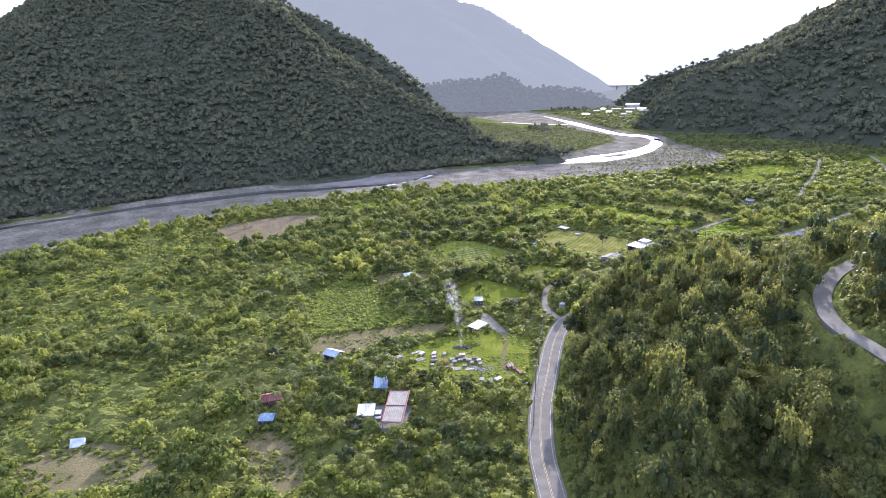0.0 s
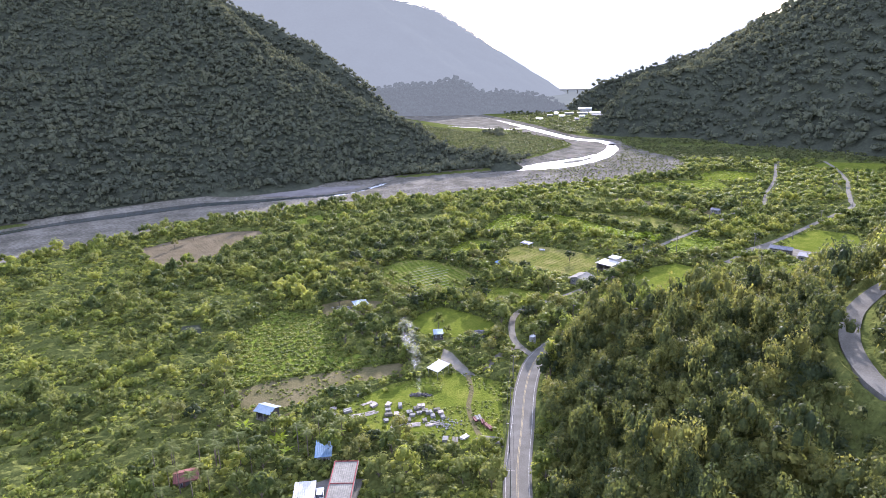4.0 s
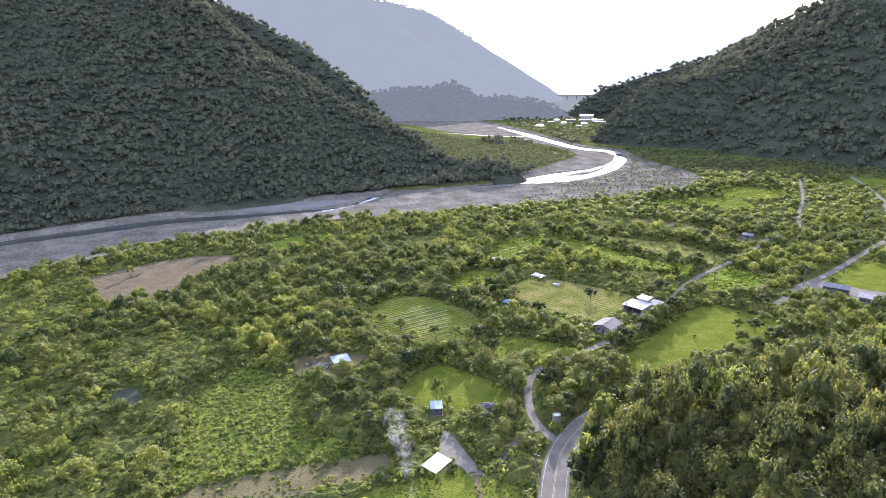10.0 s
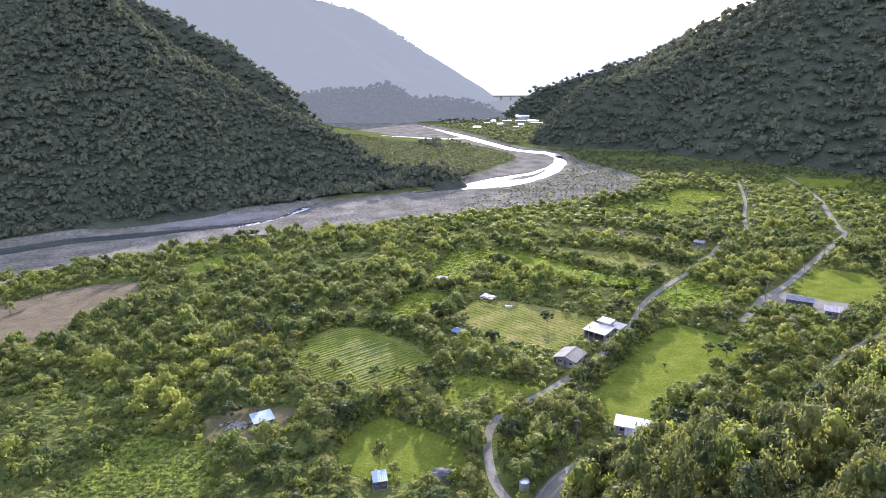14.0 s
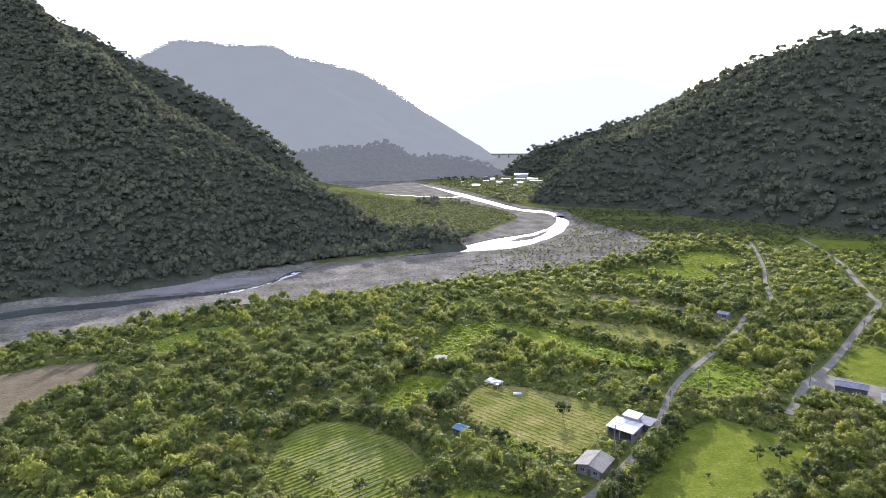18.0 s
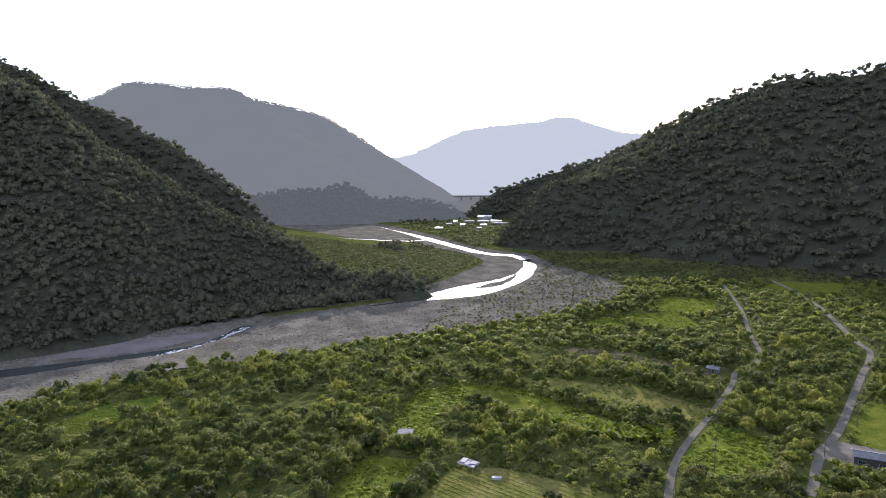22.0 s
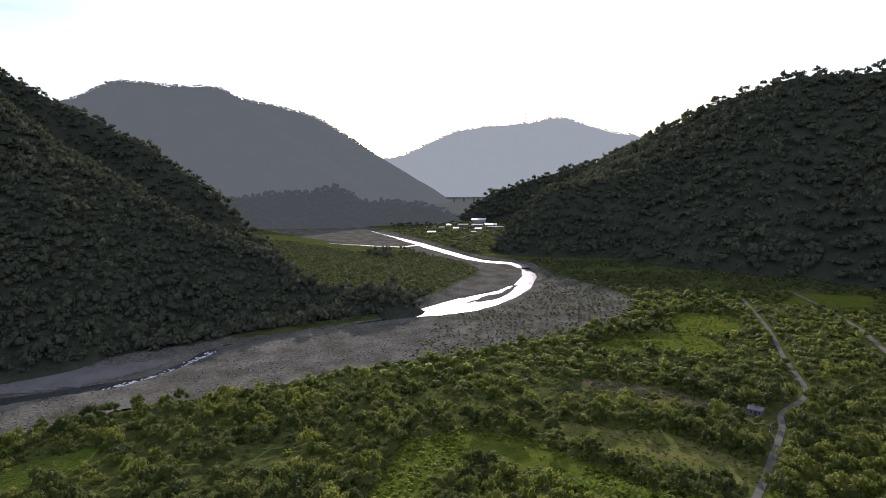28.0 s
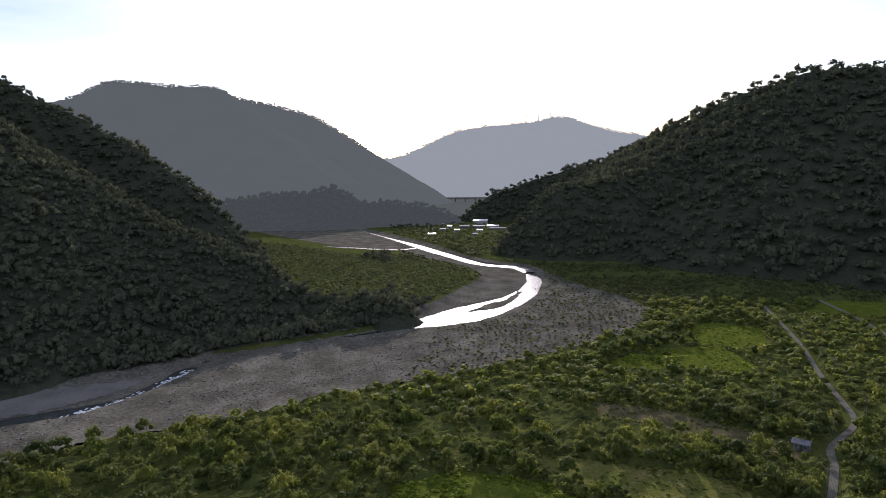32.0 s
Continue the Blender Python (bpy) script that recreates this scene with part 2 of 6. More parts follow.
# haze painted as a faint glow of the hill surfaces themselves
HAZE_GLOW_RIDGE = hazy("hazy_far_ridge", (0.020, 0.023, 0.018), (0.84, 0.94, 0.93), 0.115)
HAZE_GLOW_SUMMIT = hazy("hazy_far_summit", (0.022, 0.025, 0.023), (0.86, 0.95, 0.95), 0.33)
HAZE_GLOW_HILL = hazy("hazy_low_hill", (0.034, 0.040, 0.030), (0.84, 0.94, 0.93), 0.062)
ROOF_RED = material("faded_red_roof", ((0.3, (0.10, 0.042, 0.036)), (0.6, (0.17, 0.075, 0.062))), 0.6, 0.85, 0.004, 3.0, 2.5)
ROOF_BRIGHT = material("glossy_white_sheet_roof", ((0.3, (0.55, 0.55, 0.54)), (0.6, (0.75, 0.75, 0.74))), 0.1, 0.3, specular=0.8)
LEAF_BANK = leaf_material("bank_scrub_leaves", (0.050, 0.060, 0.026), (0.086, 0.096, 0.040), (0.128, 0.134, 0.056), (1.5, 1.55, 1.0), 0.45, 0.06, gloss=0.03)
HAZE_GLOW_PLAIN = hazy("hazy_far_plain", (0.045, 0.050, 0.036), (0.84, 0.94, 0.93), 0.075)
WATER_RIPPLED = material("rippled_river_water", ((0.3, (0.030, 0.036, 0.034)), (0.7, (0.055, 0.060, 0.055))), 0.05, 0.42, 0.10, 0.6, specular=0.7)

# ---------------------------------------------------------------- geometry helpers
def part(name, bm, mat, parent=None, label="", smooth=False):
    me = bpy.data.meshes.new(name)
    bm.to_mesh(me)
    bm.free()
    me.materials.append(mat)
    if smooth:
        me.shade_smooth()
    ob = new(name, me)
    if parent:
        ob.parent = parent
    if label:
        ob["label"] = label
    return ob


def box(bm, x0, y0, z0, x1, y1, z1, m=None, bevel=0.0):
    made = bmesh.ops.create_cube(bm, size=1.0)["verts"]
    for v in made:
        v.co = Vector((x0 + (v.co.x + 0.5) * (x1 - x0), y0 + (v.co.y + 0.5) * (y1 - y0), z0 + (v.co.z + 0.5) * (z1 - z0)))
    if m:
        bmesh.ops.transform(bm, matrix=m, verts=made)
    if bevel:
        edges = list({e for v in made for e in v.link_edges})
        bmesh.ops.bevel(bm, geom=edges, offset=bevel, segments=1, affect="EDGES")
    return made


def rod(bm, a, b, r0, r1=None, sides=8):
    a, b = Vector(a), Vector(b)
    d = b - a
    m = Matrix.Translation((a + b) / 2) @ d.to_track_quat("Z", "Y").to_matrix().to_4x4()
    bmesh.ops.create_cone(bm, cap_ends=True, segments=sides, radius1=r0, radius2=r0 if r1 is None else r1, depth=d.length, matrix=m)


def raw_mesh(name, verts, faces, mats, index=None, smooth=False):
    """A mesh from numpy arrays; faces all of one size."""
    me = bpy.data.meshes.new(name)
    n, k = faces.shape
    me.vertices.add(len(verts))
    me.vertices.foreach_set("co", np.ascontiguousarray(verts, np.float32).ravel())
    me.loops.add(n * k)
    me.loops.foreach_set("vertex_index", np.ascontiguousarray(faces, np.int32).ravel())
    me.polygons.add(n)
    me.polygons.foreach_set("loop_start", np.arange(0, n * k, k, dtype=np.int32))
    for mt in mats:
        me.materials.append(mt)
    if index is not None:
        me.polygons.foreach_set("material_index", np.ascontiguousarray(index, np.int32))
    me.polygons.foreach_set("use_smooth", np.full(n, smooth))
    me.update(calc_edges=True)
    return me


def lattice(ix, iy, seed):
    h = (ix.astype(np.int64) * 374761393 + iy.astype(np.int64) * 668265263 + seed * 974634777) & 0x7FFFFFFF
    h = ((h ^ (h >> 13)) * 1274126177) & 0x7FFFFFFF
    return ((h ^ (h >> 16)) & 0xFFFF) / 65535.0


def rough_noise(x, y, size, seed=0, octaves=3):
    """Value noise from -1 to 1."""
    total, amp, norm = 0.0, 1.0, 0.0
    for o in range(octaves):
        u, v = np.asarray(x) / size, np.asarray(y) / size
        iu, iv = np.floor(u), np.floor(v)
        fu, fv = u - iu, v - iv
        fu, fv = fu * fu * (3 - 2 * fu), fv * fv * (3 - 2 * fv)
        a, b = lattice(iu, iv, seed + o), lattice(iu + 1, iv, seed + o)
        c, d = lattice(iu, iv + 1, seed + o), lattice(iu + 1, iv + 1, seed + o)
        total = total + amp * ((a * (1 - fu) + b * fu) * (1 - fv) + (c * (1 - fu) + d * fu) * fv)
        norm, amp, size = norm + amp, amp * 0.5, size * 0.5
    return 2 * total / norm - 1


def inside(x, y, poly):
    x, y = np.asarray(x, float), np.asarray(y, float)
    hit = np.zeros(x.shape, bool)
    px, py = zip(*poly)
    for i in range(len(poly)):
        x0, y0, x1, y1 = px[i - 1], py[i - 1], px[i], py[i]
        if y0 == y1:
            continue
        hit ^= ((y0 > y) != (y1 > y)) & (x < (x1 - x0) * (y - y0) / (y1 - y0) + x0)
    return hit


def from_line(x, y, line):
    """Distance to a line of points, with the height and place along it of the nearest point."""
    x, y = np.asarray(x, float), np.asarray(y, float)
    best = np.full(x.shape, 1e9)
    for (x0, y0, *_), (x1, y1, *_) in zip(line, line[1:]):
        dx, dy = x1 - x0, y1 - y0
        u = np.clip(((x - x0) * dx + (y - y0) * dy) / (dx * dx + dy * dy + 1e-9), 0, 1)
        best = np.minimum(best, np.hypot(x - x0 - u * dx, y - y0 - u * dy))
    return best


def smoothed(points, step=3.0):
    """A Catmull-Rom line through the points, with a point every step metres or so."""
    p = [np.array(q, float) for q in points]
    p = [2 * p[0] - p[1], *p, 2 * p[-1] - p[-2]]
    out = []
    for a, b, c, d in zip(p, p[1:], p[2:], p[3:]):
        n = max(1, int(np.linalg.norm(c - b) / step))
        for t in np.arange(n) / n:
            out.append(0.5 * (2 * b + (c - a) * t + (2 * a - 5 * b + 4 * c - d) * t**2 + (3 * b - a - 3 * c + d) * t**3))
    return [tuple(q) for q in out] + [tuple(p[-2])]


def step_up(a, b, x):
    u = np.clip((x - a) / (b - a), 0, 1)
    return u * u * (3 - 2 * u)


# ---------------------------------------------------------------- the plan
MAIN_ROAD = [(24, 60), (17, 95), (12, 125), (10, 140), (10, 160), (12, 180), (14.5, 203), (19, 221), (29, 236), (43, 244), (65, 249), (91, 257), (104, 266), (120, 279), (137, 294), (165, 312), (200, 325), (240, 332)]
LANE = [(19, 221.5), (14.5, 229), (12, 236), (11.5, 246), (12.5, 256), (16, 264), (24, 271), (35.5, 281), (53, 298.5), (71.5, 322), (86, 346.5), (99.5, 364), (121.5, 387.5), (150, 420), (160, 434), (182, 450), (192, 465), (210, 503), (240, 560), (279, 648)]
FARM_ROAD = [(118, 328), (124, 334), (137, 349), (163, 372), (205, 414), (243, 452), (253, 472), (271, 508), (295, 556), (318, 618), (330, 660)]
HILL_ROAD = [(150, 205), (122, 200), (104, 189), (88.5, 174), (80.7, 163.5), (75, 153), (72, 144), (70.7, 137), (71, 131), (72.2, 127), (73.2, 121), (76, 112), (84, 100), (100, 88)]
TREE_LINE = [(-420, 140), (-330, 215), (-262, 300), (-236, 345), (-205, 388), (-180, 420), (-150, 436), (-128, 457), (-103, 474), (-76, 483), (-40, 497), (-20, 510), (12, 522), (47, 535), (87, 554), (122, 572), (152, 589), (180, 628), (199, 662), (198, 700), (186, 735), (178, 775), (174, 830), (170, 880), (140, 915), (116, 970), (100, 1050), (84, 1120), (30, 1300), (-30, 1450), (-90, 1650)]
LEFT_BANK = [(-520, 160), (-440, 270), (-380, 330), (-315, 405), (-282, 450), (-208, 515), (-160, 545), (-104, 575), (-83, 593), (-29, 620), (10, 640), (24, 652), (30, 672), (44, 696), (72, 751), (100, 800), (107, 830), (102, 880), (87, 920), (62, 970), (46, 1005), (22, 1080), (-10, 1180), (-50, 1290), (-110, 1480), (-170, 1650)]
BED = TREE_LINE + LEFT_BANK[::-1]
WATER_BEND = [(-91, 572), (-75, 590), (-28, 612), (10, 629), (24, 634), (50, 639), (75, 649), (93, 665), (115, 693), (139, 734), (159, 792), (166, 846), (163, 878), (138, 895), (124, 909), (112, 945), (90, 1026), (79, 1070), (71, 1101), (48, 1172), (14, 1269), (-20, 1392), (-55, 1502), (-64, 1496), (-28, 1385), (7, 1265), (41, 1170), (60, 1098), (65, 1074), (75, 1036), (95, 972), (108, 924), (128, 890), (150, 872), (153, 841), (143, 795), (127, 757), (105, 724), (85, 708), (64, 693), (42, 671), (23, 652), (8, 643), (-30, 622), (-82, 596), (-96, 577)]
BEND_BAR = [(67, 674), (80, 680), (97, 687), (113, 710), (131, 751), (123, 745), (106, 716), (86, 698)]
CHANNEL = [(-450, 235), (-390, 295), (-330, 365), (-280, 418), (-215, 470), (-178, 484), (-150, 500), (-118, 512), (-100, 536), (-90, 560), (-86, 575), (-95, 578), (-102, 552), (-112, 528), (-150, 512), (-185, 500), (-225, 488), (-290, 435), (-345, 378), (-400, 308), (-460, 250)]
POOL = [(280, 690), (300, 700), (296, 722), (270, 715)]

FIELD_ROWS = [(-49, 318), (-39, 331), (-25, 330), (-9, 316), (-1, 300), (-6, 290), (-12.5, 280), (-26, 281), (-46, 294)]
FIELD_MOWN = [(7, 341), (18.5, 358), (36, 354.5), (62, 336), (63, 327), (52, 317), (41, 304.5), (24, 315.5), (13, 328)]
FIELD_RICE = [(80, 319), (93, 327), (103, 317.5), (113, 308), (102, 294), (88, 286), (67, 272), (60, 262), (47, 259.5), (42.5, 272), (56, 290)]
FIELD_BROWN = [(-192, 350), (-176, 374), (-156, 388), (-135, 391), (-131, 371), (-141, 350), (-141, 327), (-160, 312)]
FIELD_BRIGHT = [(-2.5, 390), (11, 429), (32, 436), (56, 424.5), (76, 397), (90, 371), (77, 372), (51, 399), (35, 412), (18, 399), (15, 372), (1.5, 377)]
FIELD_SMALL = [(-20, 348), (-8, 370), (8.5, 364), (5, 348), (-7, 336.5), (-17, 335.5)]
FIELD_POND_SIDE = [(0, 282), (3, 291), (15, 289), (28, 283), (33, 281.5), (23, 273), (13, 266), (3, 268)]
LAWN_BLUE = [(-27, 244), (-25, 257), (-16, 267), (-6, 261), (4, 253), (7, 243), (-4, 238), (-15, 237)]
LOT_SOIL = [(-66, 184), (-73, 196), (-65, 203), (-43, 211), (-25, 217), (-24, 207), (-40, 202), (-50, 190)]
LOT_ROWS = [(-75, 199), (-88, 240), (-83, 261), (-62, 256), (-47, 224), (-28, 219), (-43, 212), (-65, 204)]
YARD = [(-44, 183), (-26, 203), (-6, 211), (7, 205), (7, 174), (-3, 170), (-20, 174)]
YARD_CONCRETE = [(-13, 217), (-12.5, 228), (-9.5, 225), (-5.5, 217), (-1, 209), (-3.5, 207), (-7, 212)]
STRIP_ONE = [(52, 446), (70, 440), (95, 428), (106, 426), (125, 393), (115, 381), (93, 401), (66, 424)]
STRIP_TWO = [(94, 488), (119, 476), (140, 452), (150, 440), (144, 426), (131, 440), (110, 458), (92, 472)]
STRIP_THREE = [(-130, 408), (-118, 429), (-97, 439), (-94, 420), (-116, 396)]
STRIP_FOUR = [(145, 530), (151, 557), (193, 558), (190, 520), (176, 510)]
STRIP_FIVE = [(118, 535), (140, 552), (160, 540), (140, 520)]
STRIP_SIX = [(175, 580), (215, 610), (240, 590), (212, 545), (186, 555)]
STRIP_SEVEN = [(89, 349), (104, 366), (117, 379), (128, 366), (124, 353), (112, 341), (99, 342)]
STRIP_EIGHT = [(164, 371), (190, 392), (207, 380), (196, 355), (178, 342), (164, 348), (157, 358)]
STRIP_NINE = [(290, 620), (330, 655), (380, 640), (340, 590)]
CLEARING = [(-67, 130), (-66, 140), (-56, 139), (-49, 129), (-42, 119), (-50, 115), (-59, 122)]
CLEARING_WEST = [(-118, 115), (-117, 126), (-105, 130), (-86, 128), (-81, 117), (-88, 111), (-108, 108)]
HOUSE_YARD = [(-40, 144), (-40, 153), (-34, 157), (-26, 157), (-26.5, 143)]
TANK_YARD = [(-62, 256), (-44, 258), (-40, 272), (-56, 274), (-66, 268)]
FARM_YARD = [(136, 352), (150, 362), (172, 344), (160, 330), (146, 338)]
OPEN_LAND = (FIELD_ROWS, FIELD_MOWN, FIELD_RICE, FIELD_BROWN, FIELD_BRIGHT, FIELD_SMALL, FIELD_POND_SIDE, LAWN_BLUE, LOT_SOIL, LOT_ROWS, YARD,
             YARD_CONCRETE, STRIP_ONE, STRIP_TWO, STRIP_THREE, STRIP_FOUR, STRIP_FIVE, STRIP_SIX, STRIP_SEVEN, STRIP_EIGHT, STRIP_NINE,
             CLEARING, CLEARING_WEST, HOUSE_YARD, TANK_YARD, FARM_YARD, [(-111, 234), (-115, 245), (-108, 247), (-101, 236)], [(54, 384), (93, 358), (100, 368), (61, 394)])

HILL_CREST = [(24, 88, 12), (33, 102, 20), (42, 118, 26), (51, 128, 30), (58, 142, 31), (58, 163, 30), (58, 181, 29), (40, 205, 18), (52, 214, 18), (78, 204, 28), (104, 210, 28)]
HILL_BACK = [(55, 40, 6), (66, 80, 18), (78, 108, 31), (86, 130, 43), (95, 150, 48), (120, 165, 53), (170, 165, 66), (260, 180, 92)]
LEFT_RIB = [(-302, 733, 175), (-325, 650, 132), (-345, 580, 100), (-385, 510, 86), (-450, 440, 84), (-520, 380, 90)]
MOUNTAINS = {
    "mountain_left": ([(27, 651, 5), (22, 653, 10), (14, 655, 15), (-2, 660, 18), (-16, 664, 17), (-44, 674, 21), (-84, 682, 44), (-125, 690, 60), (-160, 695, 77), (-192, 701, 95), (-224, 707, 117), (-272, 716, 142), (-310, 733, 165), (-350, 775, 196), (-430, 835, 250), (-540, 900, 318)], 0.72, (-760, 40, 180, 1000)),
    "mountain_left_spur": ([(-148, 948, 16), (-154, 950, 26), (-196, 975, 82), (-256, 1010, 127), (-322, 1050, 160), (-395, 1080, 196), (-492, 1120, 243), (-620, 1180, 306)], 1.0, (-900, -60, 700, 1400)),
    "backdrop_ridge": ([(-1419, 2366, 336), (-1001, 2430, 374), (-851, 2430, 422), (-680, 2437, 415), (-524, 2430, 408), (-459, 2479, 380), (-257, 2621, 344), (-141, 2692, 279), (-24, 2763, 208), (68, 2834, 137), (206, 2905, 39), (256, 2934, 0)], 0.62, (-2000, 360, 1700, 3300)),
    "backdrop_hill": ([(-420, 1520, 60), (-297, 1500, 55), (-216, 1500, 66), (-98, 1500, 76), (-60, 1500, 66), (-28, 1500, 51), (69, 1500, 44), (120, 1500, 34), (166, 1500, 14), (174, 1500, 0)], 0.7, (-560, 220, 1380, 1640)),
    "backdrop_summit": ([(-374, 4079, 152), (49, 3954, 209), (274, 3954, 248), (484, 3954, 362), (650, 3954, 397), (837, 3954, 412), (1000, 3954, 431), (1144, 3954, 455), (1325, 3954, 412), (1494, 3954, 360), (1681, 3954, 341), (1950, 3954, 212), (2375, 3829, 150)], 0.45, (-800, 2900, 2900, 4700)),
    "mountain_right": ([(195, 1560, 2), (214, 1562, 18), (253, 1560, 56), (346, 1560, 87), (442, 1540, 117), (470, 1330, 141), (454, 1120, 172), (497, 1020, 207), (541, 950, 224), (566, 920, 219), (622, 880, 230), (760, 800, 310), (900, 720, 360)], 0.80, (100, 1300, 480, 1720)),
    "mountain_right_spur": ([(168, 1020, 0), (180, 1000, 28), (199, 985, 57), (229, 970, 80), (310, 965, 99), (400, 960, 130), (470, 955, 160)], 1.12, (120, 620, 760, 1200)),
}


def cone_height(x, y, crest, slope):
    """The land falls at one slope from the crest."""
    pts = np.array(smoothed(crest, 12.0))
    h = np.full(np.shape(x), -1e9)
    for cx, cy, cz in pts:
        h = np.maximum(h, cz - slope * np.hypot(x - cx, y - cy))
    return h


ROAD_MAIN, ROAD_LANE, ROAD_FARM, ROAD_HILL = smoothed(MAIN_ROAD), smoothed(LANE), smoothed(FARM_ROAD), smoothed(HILL_ROAD)


def bare_land(x, y):
    x, y = np.asarray(x, float), np.asarray(y, float)
    h = np.maximum(cone_height(x, y, HILL_CREST, 0.62), cone_height(x, y, HILL_BACK, 0.55))
    h = np.maximum(h, 0) + 0.0
    h = h + step_up(1, 8, h) * 2.5 * rough_noise(x, y, 28, 5)
    h = h * step_up(5, 17, from_line(x, y, MAIN_ROAD))
    bed = inside(x, y, BED)
    edge = np.minimum(from_line(x, y, TREE_LINE), from_line(x, y, LEFT_BANK))
    return np.where(bed, -4.5 * step_up(0.0, 5.0, edge), h)


def land(x, y):
    """The height of the ground."""
    h = bare_land(x, y)
    near = 1 - step_up(2.6, 9.0, from_line(x, y, ROAD_HILL))
    return h * (1 - near) + 38.0 * near


def river_bed(x, y):
    x, y = np.asarray(x, float), np.asarray(y, float)
    h = -2.2 + 0.35 * rough_noise(x, y, 40, 11) + 0.12 * rough_noise(x, y, 7, 12)
    wet = (inside(x, y, WATER_BEND) & ~inside(x, y, BEND_BAR) & (y < 868)) | inside(x, y, CHANNEL)
    d = np.minimum(from_line(x, y, WATER_BEND + WATER_BEND[:1]), from_line(x, y, CHANNEL + CHANNEL[:1]))
    h = np.where(wet, h - 1.7 * step_up(0, 4, d), h)
    edge = np.minimum(from_line(x, y, TREE_LINE), from_line(x, y, LEFT_BANK))
    return np.where(inside(x, y, BED), h + 2.35 * (1 - step_up(0, 9, edge)), 0.16 + 0.1 * rough_noise(x, y, 7, 12))


def grid_mesh(name, xs, ys, height, mat, keep=None, smooth=True):
    gx, gy = np.meshgrid(xs, ys)
    gz = height(gx, gy)
    verts = np.stack([gx, gy, gz], -1).reshape(-1, 3)
    idx = np.arange(gx.size).reshape(gx.shape)
    faces = np.stack([idx[:-1, :-1], idx[:-1, 1:], idx[1:, 1:], idx[1:, :-1]], -1).reshape(-1, 4)
    if keep is not None:
        ok = keep(verts[faces].mean(1)[:, 0], verts[faces].mean(1)[:, 1], verts[faces][:, :, 2].max(1))
        faces = faces[ok]
        used, faces = np.unique(faces, return_inverse=True)
        verts, faces = verts[used], faces.reshape(-1, 4)
    return new(name, raw_mesh(name, verts, faces, [mat], smooth=smooth))


# ---------------------------------------------------------------- ground, river, mountains
xs = np.concatenate([[-4800, -3000, -1800, -1000, -700], np.arange(-520, 520, 5.0), [560, 700, 1000, 1800, 3000, 4800]])
ys = np.concatenate([[-2500, -1000, -400, -150], np.arange(-60, 760, 5.0), np.arange(760, 1240, 5.0), np.arange(1240, 1700, 20.0), [1700, 2200, 3000, 4000, 4900]])
tagged(grid_mesh("ground", xs, ys, land, GRASS), "valley floor of grass and low weeds", "ground", kind="structure")
tagged(grid_mesh("riverbed", np.arange(-520, 250, 3.5), np.arange(140, 1650, 3.5), river_bed, GRAVEL, lambda x, y, z: inside(x, y, BED) | ((from_line(x, y, LEFT_BANK) < 7) & (y > 300) & (y < 700))),
       "broad grey gravel riverbed with sand bars", "riverbed", kind="structure")


def flat_patch(name, poly, z, mat):
    bm = bmesh.new()
    face = bm.faces.new([bm.verts.new((x, y, z)) for x, y in poly])
    bmesh.ops.triangulate(bm, faces=[face])
    bmesh.ops.recalc_face_normals(bm, faces=bm.faces[:])
    if sum(f.normal.z for f in bm.faces) < 0:
        bmesh.ops.reverse_faces(bm, faces=bm.faces[:])
    return part(name, bm, mat)


def grown(poly, d):
    """The outline moved outwards by d."""
    p = np.array(poly, float)
    a, b = np.roll(p, 1, 0), np.roll(p, -1, 0)
    t = b - a
    n = np.stack([t[:, 1], -t[:, 0]], 1) / (np.linalg.norm(t, axis=1)[:, None] + 1e-9)
    area = np.sum(p[:, 0] * b[:, 1] - b[:, 0] * p[:, 1])
    return [tuple(q) for q in p + n * d * (1 if area > 0 else -1)]


tagged(flat_patch("water", grown([q for q in WATER_BEND if q[1] < 880], 1.0), -2.75, WATER), "shallow river water that mirrors the bright sky", "river", kind="structure")
UPPER_REACH = [q for q in WATER_BEND if q[1] > 840]
tagged(flat_patch("water", grown(UPPER_REACH, 0.8), -1.75, WATER_RIPPLED), "narrow bright upper reach of the river", "river", kind="structure")
tagged(flat_patch("water", grown(CHANNEL, 1.0), -2.75, WATER), "shallow side channel with rapids", "river", kind="structure")


def mountain_height(name):
    crest, slope, box4 = MOUNTAINS[name]
    seed = sum(map(ord, name)) % 97
    big = 60 if slope > 0.5 else 200

    def height(x, y):
        h = cone_height(x, y, crest, slope)
        if name == "mountain_left":
            h = np.maximum(h, cone_height(x, y, LEFT_RIB, 0.72))
            cx, cy = zip(*sorted((a, b) for a, b, _ in crest))
            h = h - 0.6 * np.maximum(0, y - np.interp(x, cx, cy) - 8)
        rise = step_up(5, 60, h)
        if name.startswith("backdrop"):
            return h + rise * (4.0 * rough_noise(x, y, 34, 9, 2) + 8.0 * rough_noise(x, y, 150, seed, 2)) - 1.5
        return h + rise * (0.13 * big * rough_noise(x, y, big * 1.5, seed, 4)) - 1.5
    return height


